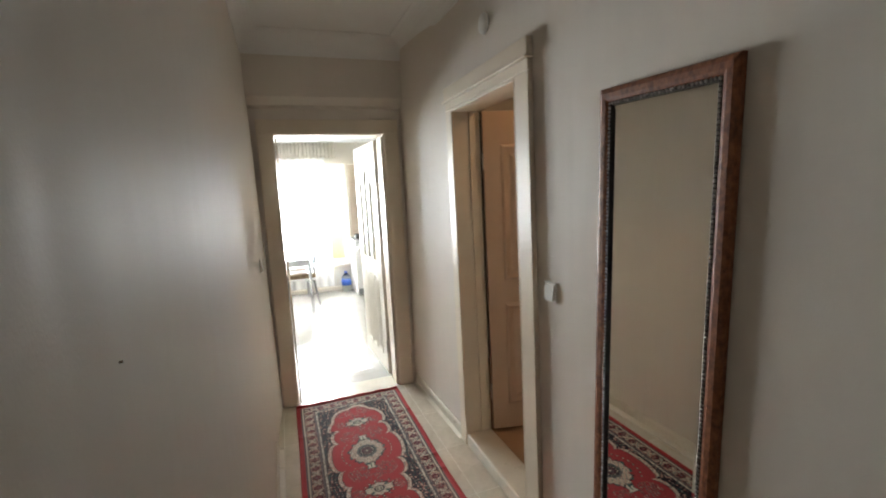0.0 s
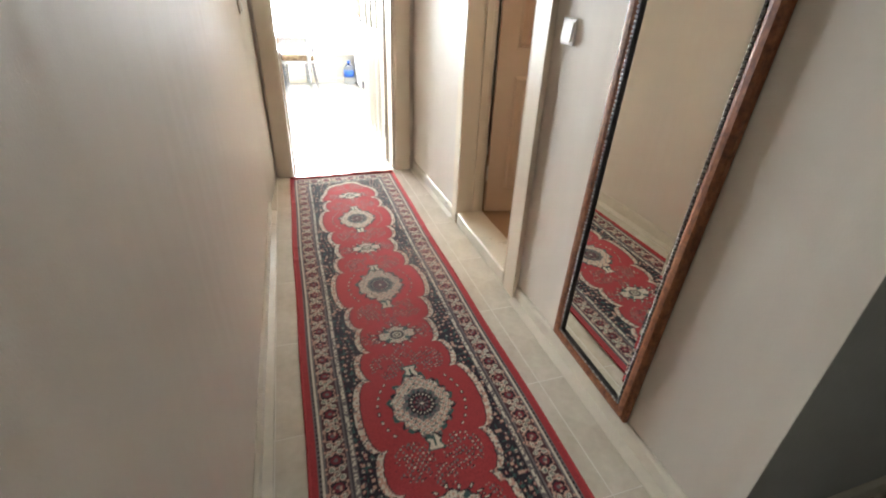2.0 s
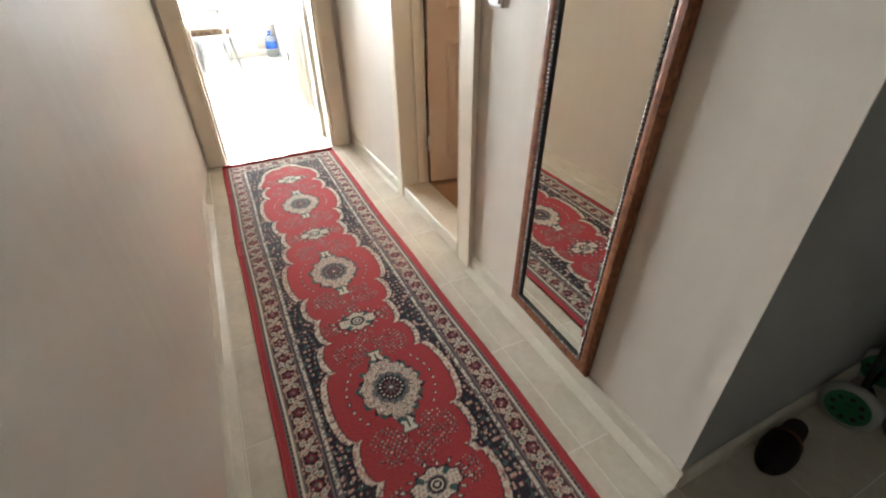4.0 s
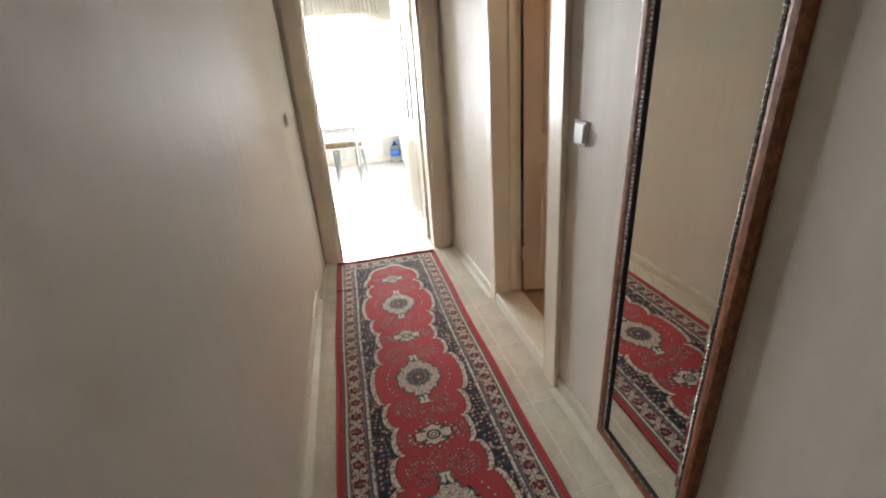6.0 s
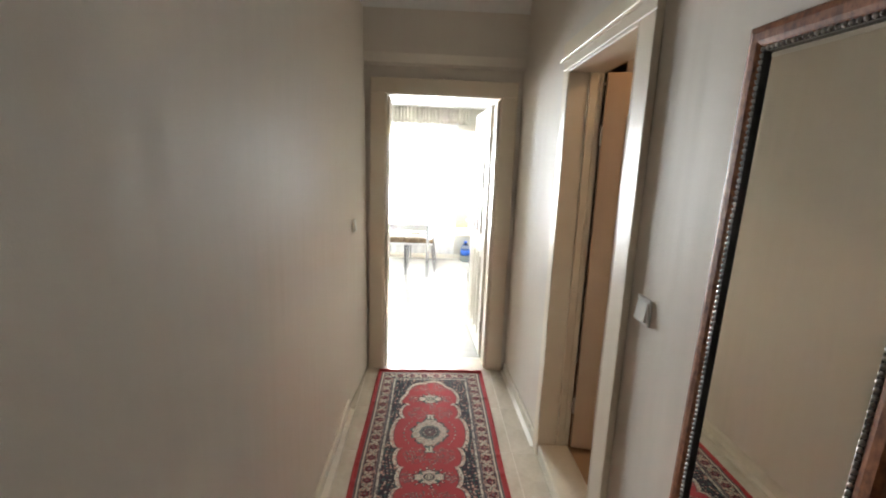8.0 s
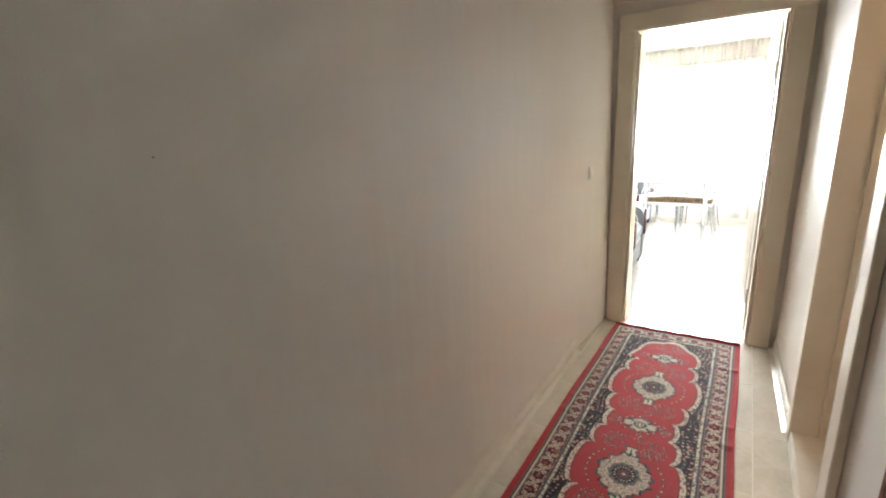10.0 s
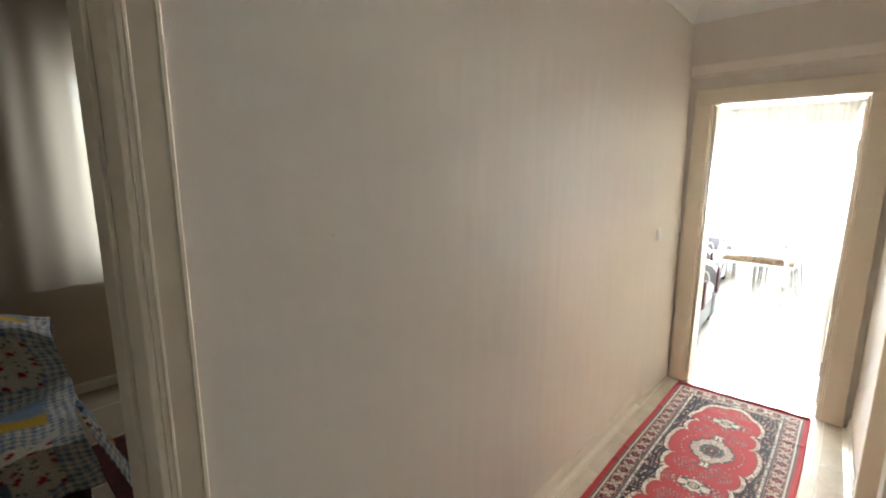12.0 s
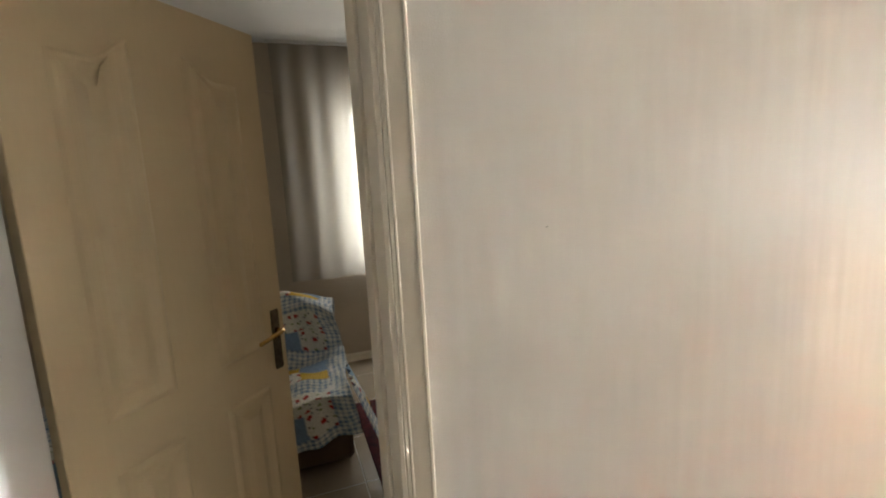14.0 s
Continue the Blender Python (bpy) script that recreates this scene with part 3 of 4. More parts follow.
        put((np.abs(u) < 0.005) & (t > 0.13) & (t < 0.172), teal)
        put(r < 1.10 + 0.06 * np.sin(17 * a), navy)
        put((r < 1.16) & (np.sin(11 * a + 1) > 0.35), teal)
        put((r < 1.08) & (np.sin(23 * a) > 0.3), grey)
        m = r < 1.02
        put(m, cream)
        pet = np.sin(wu * 260 + 1) * np.sin(wv * 250)
        put(m & (pet > 0.22), pink)
        put(m & (np.abs(pet) < 0.07), grey)
        put(m & (pet < -0.66), teal)
        rc = np.sqrt((u / 0.056) ** 2 + ((v - c) / 0.062) ** 2)
        put(rc < 1.10 + 0.06 * np.cos(10 * a), grey)
        put((rc < 1.02) & (np.sin(14 * a) > 0.4), teal)
        put(rc < 0.84 + 0.04 * np.cos(12 * a), navy)
        put((rc < 0.72) & (rc > 0.60) & (np.sin(a * 18) > 0.55), cream)
        put((rc < 0.52) & (np.cos(9 * a) > 0.1), deep)
        put((rc < 0.42) & (np.cos(9 * a) > 0.5), grey)
        put(rc < 0.10, cream)
    for i in range(n + 1):
        c = 0.797 + (i - 0.5) * pitch
        if i == 0:
            c = 0.797 - 0.375
        if i == n:
            c = 0.797 + (n - 1) * pitch + 0.375
        du, dv = u / 0.078, (v - c) / 0.052
        a = np.arctan2(dv, du)
        r = (np.abs(du) ** 1.6 + np.abs(dv) ** 1.6) ** (1 / 1.6) * (1 + 0.07 * np.cos(10 * a))
        put(fld & (r > 1.1) & (r < 1.45) & (np.sin(16 * a) > 0.55), navy)
        put(fld & (r > 1.18) & (r < 1.36) & (np.sin(16 * a) > 0.85), cream)
        put(r < 1.06, navy)
        put(r < 0.96, cream)
        pet = np.sin(wu * 270) * np.sin(wv * 260)
        put((r < 0.96) & (pet > 0.35), pink)
        put((r < 0.96) & (r > 0.6) & (np.cos(4 * a + math.pi) > 0.72), teal)
        put((r < 0.96) & (pet < -0.72), grey)
        rc = np.sqrt((u / 0.027) ** 2 + ((v - c) / 0.024) ** 2)
        put(rc < 1.15, grey)
        put(rc < 0.98, navy)
        put((rc < 0.72) & (rc > 0.52), cream)
        put(rc < 0.26, cream)
    # borders
    put(e < 0.138, grey)
    put((e < 0.134) & (e > 0.124) & (cell_noise(0.006, 11) > 0.4), cream)
    put((e < 0.122) & (e > 0.118), navy)
    band = (e < 0.117) & (e > 0.040)
    put(band, (0.075, 0.030, 0.034))
    s = np.where(hw - np.abs(u) <= np.minimum(v, H - v), v, u)
    ce = (e - 0.0785) / 0.034
    put(band & (np.abs(ce) > 0.92), grey)
    ph = ((s / 0.088) % 1.0 - 0.5) * 2.6
    rose = np.sqrt(ph ** 2 + (ce * 0.95) ** 2)
    put(band & (rose < 0.78 + 0.10 * np.cos(6 * np.arctan2(ce, ph))), pink)
    put(band & (rose < 0.66 + 0.08 * np.cos(6 * np.arctan2(ce, ph))), navy)
    put(band & (rose < 0.44), deep)
    put(band & (rose < 0.20), grey)
    ph2 = (((s + 0.044) / 0.088) % 1.0 - 0.5) * 2.6
    for ox, oy in ((-0.42, -0.42), (0.42, -0.42), (-0.42, 0.42), (0.42, 0.42), (0, 0)):
        q = np.sqrt((ph2 - ox) ** 2 + (ce - oy) ** 2)
        put(band & (q < 0.27), cream)
        put(band & (q < 0.16), teal)
        put(band & (q < 0.08), cream)
    wave = np.abs(ce - 0.80 * np.sin(s * 2 * np.pi / 0.088))
    put(band & (wave < 0.09) & (rose > 0.80), (0.42, 0.35, 0.28))
    put(band & (wave < 0.11) & (rose > 0.80) & (cell_noise(0.0144, 43) > 0.6), pink)
    put(band & (cell_noise(0.0072, 41) > 0.93), pink)
    put((e < 0.040) & (e > 0.036), cream)
    put((e < 0.036) & (e > 0.024), grey)
    put((e < 0.034) & (e > 0.026) & ((s / 0.016) % 1 > 0.5), navy)
    put(e < 0.022, red)
    col *= (0.90 + 0.2 * rng.rand(*u.shape))[..., None]
    return col


def hall_rug(x0, x1, y0, y1):
    W, H = x1 - x0, y1 - y0
    nx, ny = int(W / 0.0036), int(H / 0.0036)
    U, V = np.meshgrid(np.linspace(-W / 2, W / 2, nx + 1), np.linspace(0, H, ny + 1), indexing="ij")
    Z = 0.0085 + 0.0012 * np.sin(V * 9 + U * 3) + 0.001 * np.sin(V * 3.1)
    for c, amp in ((H - 0.42, 0.006), (H - 1.02, 0.005), (H - 1.16, 0.004), (1.9, 0.003)):
        edge = np.clip((np.abs(U) / (W / 2) - 0.55) / 0.45, 0, 1)
        Z += amp * np.exp(-((V - c - U * 0.10) / 0.018) ** 2) * (0.15 + edge)
    X = (x0 + x1) / 2 + U + 0.004 * np.sin(V * 2.3) - 0.002 * np.sin(V * 7)
    Y = y0 + V + 0.006 * np.sin(U * 7) * (V / H)
    me = bpy.data.meshes.new("woven_face")
    nv = (nx + 1) * (ny + 1)
    me.vertices.add(nv)
    me.vertices.foreach_set("co", np.stack([X, Y, Z], -1).reshape(-1))
    idx = np.arange(nv).reshape(nx + 1, ny + 1)
    q = np.stack([idx[:-1, :-1], idx[1:, :-1], idx[1:, 1:], idx[:-1, 1:]], -1).reshape(-1)
    nf = nx * ny
    me.loops.add(nf * 4)
    me.loops.foreach_set("vertex_index", q)
    me.polygons.add(nf)
    me.polygons.foreach_set("loop_start", np.arange(nf) * 4)
    me.update(calc_edges=True)
    me.shade_smooth()
    a = me.color_attributes.new("pattern", "FLOAT_COLOR", "POINT")
    c = rug_colours(U, V, W, H)
    a.data.foreach_set("color", np.concatenate([c, np.ones((*U.shape, 1))], -1).reshape(-1))
    me.materials.append(M["carpet"])
    rug = thing("runner_rug", pose(0, 0, 0), "red runner rug with cream medallions and dark floral border on tiles", "rug")
    new("woven_face", me).parent = rug
    bm = boxes((x0 + 0.002, x1 - 0.002, y0 + 0.003, y1 - 0.002, 0.001, 0.0055))
    part("backing", bm, "carpet_edge", rug, "red woven backing")
    bm = bmesh.new()
    for x in (x0, x1):
        tube(bm, [(x + 0.004 * math.sin(2.3 * s) - 0.002 * math.sin(7 * s), y0 + s, 0.0065 + 0.001 * math.sin(9 * s)) for s in [H * k / 120 for k in range(121)]], 0.0055, 8)
    part("side_binding", bm, "carpet_edge", rug, "red overlocked side binding", smooth=True)
    bm = bmesh.new()
    r = random.Random(3)
    tube(bm, [(x0 + W * k / 30, y1 + 0.006 * math.sin((x0 + W * k / 30 - (x0 + x1) / 2) * 7), 0.012 + 0.003 * math.sin(k * 1.1)) for k in range(31)], 0.008, 8)
    for k in range(150):
        x = x0 + W * (k + 0.5) / 150
        for y, s in ((y1, 1), (y0, -1)):
            tube(bm, [(x, y, 0.009), (x + r.uniform(-0.004, 0.004), y + s * r.uniform(0.012, 0.022), 0.003)], 0.0016, 4)
    tagged(part("fringe", bm, "carpet_edge", rug, "short red fringe"), kind="stuff")
    return rug


hall_rug(0.286, 1.053, 0.743, 3.820)


# ---- fittings on the hall walls ----
def wall_mirror():
    m = thing("wall_mirror", pose(EAST - 0.002, 1.462, 0.078, 2.0), "tall mirror in a reddish-brown burr wood frame on the wall", "mirror")
    w, h, f = 0.225, 1.750, 0.043
    bm = bmesh.new()

    def ring(a, b, xa, xb):
        pts = lambda i, x: [(x, -w + i, i), (x, w - i, i), (x, w - i, h - i), (x, -w + i, h - i)]
        A, B = [bm.verts.new(p) for p in pts(a, xa)], [bm.verts.new(p) for p in pts(b, xb)]
        for k in range(4):
            bm.faces.new((A[k], A[(k + 1) % 4], B[(k + 1) % 4], B[k]))
    prof = [(0, 0), (0, -0.013), (0.004, -0.018), (0.015, -0.021), (0.030, -0.0205), (0.038, -0.018), (0.043, -0.0145)]
    for (a, xa), (b, xb) in zip(prof, prof[1:]):
        ring(a, b, xa, xb)
    bmesh.ops.remove_doubles(bm, verts=bm.verts, dist=0.0001)
    part("frame", bm, "wood", m, "reddish-brown burr wood frame")
    bm = bmesh.new()
    for y0, y1, z0, z1 in ((-w + f, -w + f + 0.008, f, h - f), (w - f - 0.008, w - f, f, h - f), (-w + f + 0.008, w - f - 0.008, f, f + 0.008), (-w + f + 0.008, w - f - 0.008, h - f - 0.008, h - f)):
        box(bm, -0.0165, -0.008, y0, y1, z0, z1)
    part("inner_bead", bm, "dark", m, "dark beaded inner edge")
    bm = bmesh.new()
    n = 2 * w - 2 * f
    for k in range(int(h / 0.0125)):
        z = f + 0.004 + k * (h - 2 * f - 0.008) / (int(h / 0.0125) - 1)
        for y in (-w + f + 0.003, w - f - 0.003):
            bmesh.ops.create_icosphere(bm, subdivisions=1, radius=0.0052, matrix=Matrix.Translation((-0.0165, y, z)))
    for k in range(1, 29):
        for z in (f + 0.003, h - f - 0.003):
            bmesh.ops.create_icosphere(bm, subdivisions=1, radius=0.0052, matrix=Matrix.Translation((-0.0165, -w + f + 0.003 + k * (n - 0.006) / 29, z)))
    part("beading", bm, "pewter", m, "tarnished silver beading", smooth=True)
    a, b = f + 0.008, 0.014
    bm = bmesh.new()
    rings = []
    for i, x in ((a, -0.0085), (a + b, -0.0105)):
        rings.append([bm.verts.new(p) for p in ((x, -w + i, i), (x, w - i, i), (x, w - i, h - i), (x, -w + i, h - i))])
    back = [bm.verts.new((-0.004, v.co.y, v.co.z)) for v in rings[0]]
    for A, B in ((back, rings[0]), (rings[0], rings[1])):
        for k in range(4):
            bm.faces.new((A[k], A[(k + 1) % 4], B[(k + 1) % 4], B[k]))
    bm.faces.new(rings[1])
    bm.faces.new(back)
    part("mirror_glass", bm, "mirror", m, "bevelled mirror glass")
    part("backboard", boxes((-0.003, 0.0, -w + 0.01, w - 0.01, 0.01, h - 0.01)), "brown", m, "brown backboard")


wall_mirror()


def wall_switch(m, label):
    s = thing("light_switch", m, label, "light switch", "light switches of the hall")
    part("plate", boxes((-0.007, 0, -0.041, 0.041, -0.041, 0.041), bevel=0.003), "white", s)
    bm = bmesh.new()
    prism(bm, [(-0.007, -0.029), (-0.016, -0.029), (-0.010, 0.029), (-0.007, 0.029)], "y", -0.029, 0.029)
    part("rocker", bm, "white", s)


wall_switch(pose(EAST - 0.001, 1.935, 1.143), "white square rocker light switch beside the bathroom door")
wall_switch(pose(WEST + 0.007, 3.462, 1.146, 0, 0, 180), "white square rocker light switch near the kitchen doorway")
_s = thing("blank_cover", pose(EAST - 0.001, 2.435, 2.308), "round white cover plate high on the wall above the bathroom door", "cover plate")
part("disc", lathe(bmesh.new(), [(0.046, 0), (0.046, -0.008), (0.042, -0.014), (0.030, -0.018), (0.010, -0.019)], (0, 0, 0), "x", 32), "white", _s, smooth=True)
_s = thing("wall_hook", pose(WEST + 0.001, 0.948, 1.416), "tiny dark nail in the hall wall", "nail")
part("nail", tube(bmesh.new(), [(0, 0, 0), (0.003, 0, 0.0)], 0.0014, 6), "plate", _s)


# ---- entry: clogs and shopping trolley ----
def clog(m):
    c = thing("clog", m, "dark brown rubber house clog on the entry tiles", "shoe", "pair of clogs by the entry")
    n = 28

    def width(s):
        return 0.034 + 0.014 * math.sin(math.pi * min(1, max(0, (s - 0.25) / 0.75))) - 0.006 * math.exp(-((s - 0.38) / 0.12) ** 2)

    ss = [i / n for i in range(n + 1)]
    half = [(0.25 * s, (width(s)) * max(0.0, 1 - abs(2 * s - 1) ** 4.5) ** 0.5) for s in ss]
    ring = half + [(x, -y) for x, y in half[::-1][1:-1]]
    bm = bmesh.new()
    levels = []
    for g, z in ((0.94, 0.0), (1.0, 0.004), (1.0, 0.022), (0.93, 0.027)):
        levels.append([bm.verts.new((0.125 + (x - 0.125) * (0.5 + 0.5 * g), y * g, z + 0.010 * (1 - x / 0.25) * (z > 0))) for x, y in ring])
    for a, b in zip(levels, levels[1:]):
        for k in range(len(a)):
            bm.faces.new((a[k], a[(k + 1) % len(a)], b[(k + 1) % len(a)], b[k]))
    bm.faces.new(levels[0][::-1])
    bm.faces.new(levels[-1])
    part("sole", bm, "clog", c, smooth=False)
    bm = bmesh.new()
    rows = []
    for i in range(11):
        s = 0.44 + 0.55 * i / 10
        w = width(s) * max(0.0, 1 - abs(2 * s - 1) ** 4.5) ** 0.5 + 0.001
        hgt = 0.062 * (1 - ((s - 0.44) / 0.56) ** 2.4) ** 0.5
        rows.append([bm.verts.new((0.25 * s, w * math.cos(math.pi * k / 12), 0.024 + max(0.002, hgt - 0.012) * math.sin(math.pi * k / 12))) for k in range(13)])
    for a, b in zip(rows, rows[1:]):
        for k in range(12):
            bm.faces.new((a[k], a[k + 1], b[k + 1], b[k]))
    bmesh.ops.solidify(bm, geom=bm.faces[:], thickness=0.003)
    part("upper", bm, "clog", c, smooth=True)
    bm = bmesh.new()
    s = 0.46
    w = width(s)
    tube(bm, [(0.25 * s + 0.004, w * 1.03 * math.cos(math.pi * k / 14), 0.026 + 0.052 * math.sin(math.pi * k / 14)) for k in range(15)], 0.0035, 6)
    part("band", bm, "strap", c, "tan band over the instep", smooth=True)
    return c


clog(pose(1.770, 0.828, 0.001, 0, 0, 190))
clog(pose(1.602, 0.630, 0.001, 0, 0, 172))


def trolley(m):
    t = thing("shopping_trolley", m, "green shopping trolley with pale tyres leaning by the entry wall", "shopping trolley")
    for x in (0.0, 0.26):
        bm = bmesh.new()
        lathe(bm, [(0.055, -0.012), (0.073, -0.014), (0.079, -0.008), (0.079, 0.008), (0.073, 0.014), (0.055, 0.012)], (x, 0, 0.080), "x", 36)
        w = part("wheel", bm, "tyre", t, "pale rubber tyre", smooth=True)
        bm = bmesh.new()
        lathe(bm, [(0.058, -0.0165), (0.058, 0.0165)], (x, 0, 0.080), "x", 36)
        lathe(bm, [(0.016, -0.022), (0.016, 0.022)], (x, 0, 0.080), "x", 16)
        part("hub", bm, "hub", w, "green plastic hub")
        bm = bmesh.new()
        for k in range(8):
            a = 2 * math.pi * k / 8
            lathe(bm, [(0.0075, -0.0175), (0.0075, 0.0175)], (x, 0.038 * math.cos(a), 0.080 + 0.038 * math.sin(a)), "x", 10)
        part("hole", bm, "black", w, "round holes of the hub")
    part("axle", tube(bmesh.new(), [(-0.02, 0, 0.080), (0.28, 0, 0.080)], 0.006), "black", t)
    bm = bmesh.new()
    for x in (0.05, 0.25):
        tube(bm, smooth_curve([(x, 0.0, 0.10), (x, 0.02, 0.35), (x, 0.045, 0.80), (x, 0.06, 0.98)]), 0.009)
    tube(bm, [(0.05, 0.06, 0.98), (0.25, 0.06, 0.98)], 0.010)
    tube(bm, smooth_curve([(0.05, -0.01, 0.14), (0.06, -0.08, 0.05), (0.07, -0.11, 0.01), (0.23, -0.11, 0.01), (0.24, -0.08, 0.05), (0.25, -0.01, 0.14)], 5), 0.007)
    part("frame", bm, "black", t, "black tubular frame", smooth=True)
    bm = bmesh.new()
    rows = []
    for i in range(9):
        s = i / 8
        z = 0.12 + 0.50 * s
        bulge = 0.016 * math.sin(math.pi * s)
        x0, x1, y0, y1 = 0.14 + 0.20 * s - bulge, 0.46 + 0.04 * s + bulge, -0.20 - bulge + 0.06 * s, 0.0 + 0.03 * s
        rr = []
        for k in range(32):
            a = 2 * math.pi * k / 32
            cx, cy = math.copysign(abs(math.cos(a)) ** 0.45, math.cos(a)), math.copysign(abs(math.sin(a)) ** 0.45, math.sin(a))
            rr.append(bm.verts.new(((x0 + x1) / 2 + cx * (x1 - x0) / 2, (y0 + y1) / 2 + cy * (y1 - y0) / 2 + 0.004 * math.sin(7 * a + 5 * s), z)))
        rows.append(rr)
    for a, b in zip(rows, rows[1:]):
        for k in range(32):
            bm.faces.new((a[k], a[(k + 1) % 32], b[(k + 1) % 32], b[k]))
    bm.faces.new(rows[0][::-1])
    bm.faces.new(rows[-1])
    part("bag", bm, "green", t, "green cloth bag", smooth=True)
    part("flap", boxes((0.03, 0.27, -0.045, 0.035, 0.66, 0.80), bevel=0.03), "olive", t, "olive patterned rolled top")
    bm = tube(bmesh.new(), [(0.15 + 0.125 * math.cos(a), -0.05, 0.73 + 0.075 * math.sin(a)) for a in [2 * math.pi * k / 24 for k in range(25)]], 0.006, 8)
    part("piping", bm, "black", t, "black piping", smooth=True)
    part("hem", boxes((0.17, 0.44, -0.228, -0.212, 0.115, 0.19), bevel=0.007), "olive", t, "olive patterned hem")


trolley(pose(1.900, 0.785, 0, 0, 0, 6))

# ---- kitchen ----
KX0, KX1, KY, KTOP = -1.70, 1.95, 7.95, 2.40
structure(part("wall_kitchen_far", boxes((KX0, -1.15, KY, 8.12, 0, KTOP), (1.37, KX1, KY, 8.12, 0, KTOP), (-1.15, 1.37, KY, 8.12, 0, 0.40), (-1.15, 1.37, KY, 8.12, 2.07, KTOP)), "kitchen_wall"), "pale kitchen wall round a wide window", "wall")
structure(part("wall_kitchen_west", boxes((KX0 - 0.12, KX0, 4.10, 8.12, 0, KTOP)), "kitchen_wall"), "pale kitchen side wall", "wall")
structure(part("wall_kitchen_east", boxes((KX1, KX1 + 0.12, 4.10, 8.12, 0, KTOP)), "kitchen_wall"), "pale kitchen side wall", "wall")
structure(part("wall_kitchen_near", boxes((KX0, -0.05, 3.95, 4.10, 0, KTOP)), "kitchen_wall"), "pale kitchen wall beside the doorway", "wall")
structure(part("ceiling_kitchen", boxes((KX0 - 0.12, KX1 + 0.12, 4.101, 8.12, KTOP, 2.5)), "kitchen_ceiling_dimmed"), "white kitchen ceiling, its colour dimmed against the window light", "ceiling")
skirting("baseboard_kitchen", [("x", KX0, 1.34, KY - 0.001, -1)])


def window(name, m, w, h, label, sashes=3):
    """Stands in a wall's opening; the opening is w by h, the origin its lower corner, the room at -y."""
    win = thing(name, m, label, "window")
    win["kind"] = "structure"
    bm = boxes((0.002, 0.05, 0.05, 0.11, 0.002, h - 0.002), (w - 0.05, w - 0.002, 0.05, 0.11, 0.002, h - 0.002), (0.05, w - 0.05, 0.05, 0.11, 0.002, 0.05), (0.05, w - 0.05, 0.05, 0.11, h - 0.05, h - 0.002))
    part("window_frame", bm, "enamel", win, "white plastic frame")
    s = (w - 0.1) / sashes
    for i in range(sashes):
        a, b = 0.05 + i * s + 0.002, 0.05 + (i + 1) * s - 0.002
        sash = part("sash", boxes((a, a + 0.045, 0.045, 0.10, 0.052, h - 0.052), (b - 0.045, b, 0.045, 0.10, 0.052, h - 0.052), (a + 0.045, b - 0.045, 0.045, 0.10, 0.052, 0.10), (a + 0.045, b - 0.045, 0.045, 0.10, h - 0.10, h - 0.052)), "enamel", win, "white window sash")
        p = part("pane", boxes((a + 0.044, b - 0.044, 0.066, 0.072, 0.099, h - 0.099)), "pane", sash, "clear glass pane")
        p.visible_shadow = False
    part("window_sill", boxes((-0.03, w + 0.03, -0.04, 0.045, -0.02, 0.001), bevel=0.004), "skirt", win, "cream marble sill")
    return win


window("window_1", pose(-1.15, KY + 0.02, 0.40), 2.52, 1.67, "wide white kitchen window, bright with daylight")


def sheer_curtain(name, m, width, height, waves, depth, material, label, bottom_wave=0.0):
    c = thing(name, m, label, "curtain")
    n, k = waves * 10, 14
    bm = bmesh.new()
    r = random.Random(waves)
    ph = [r.uniform(-0.6, 0.6) for _ in range(waves + 2)]
    grid = []
    for i in range(n + 1):
        s = i / n
        a = s * waves
        p = ph[int(a)] * (1 - a % 1) + ph[int(a) + 1] * (a % 1)
        col = []
        for j in range(k + 1):
            t = j / k
            amp = depth * (0.55 + 0.45 * math.sin(math.pi * min(1, t * 1.4))) * (0.7 + 0.3 * math.sin(a * 1.7))
            col.append(bm.verts.new((s * width + 0.006 * math.sin(a * 5 + t * 3), amp * math.sin(2 * math.pi * a + p + 0.3 * t), height * (1 - t) + bottom_wave * t * math.sin(a * 3))))
        grid.append(col)
    for a, b in zip(grid, grid[1:]):
        for j in range(k):
            bm.faces.new((a[j], a[j + 1], b[j + 1], b[j]))
    part("cloth", bm, material, c, smooth=True)
    bm = boxes((-0.02, width + 0.02, -0.02, 0.02, height + 0.001, height + 0.02))
    part("rail", bm, "white", c, "white curtain rail")
    return c


sheer_curtain("sheer_curtain", pose(-1.30, 7.85, 0.10), 2.34, 2.275, 17, 0.022, "curtain", "white gathered sheer curtain before the kitchen window")

_v = thing("valance", pose(-1.30, 7.79, 2.15), "beige gathered valance above the white sheer curtain", "curtain")
_bm = bmesh.new()
_cols = [[_bm.verts.new((2.5 * i / 400, 0.012 * math.sin(i * 0.72 + 0.6 * math.sin(i * 0.11)) * (1.2 - 0.5 * j / 4), 0.24 * j / 4 + (0.010 * math.sin(i * 0.31) if j == 0 else 0))) for j in range(5)] for i in range(401)]
for _a, _b in zip(_cols, _cols[1:]):
    for _k in range(4):
        _bm.faces.new((_a[_k], _a[_k + 1], _b[_k + 1], _b[_k]))
bmesh.ops.solidify(_bm, geom=_bm.faces[:], thickness=0.002)
part("cloth", _bm, "valance", _v, smooth=True)
part("rail", boxes((-0.02, 2.52, -0.018, 0.018, 0.232, 0.248)), "white", _v, "white valance rail")

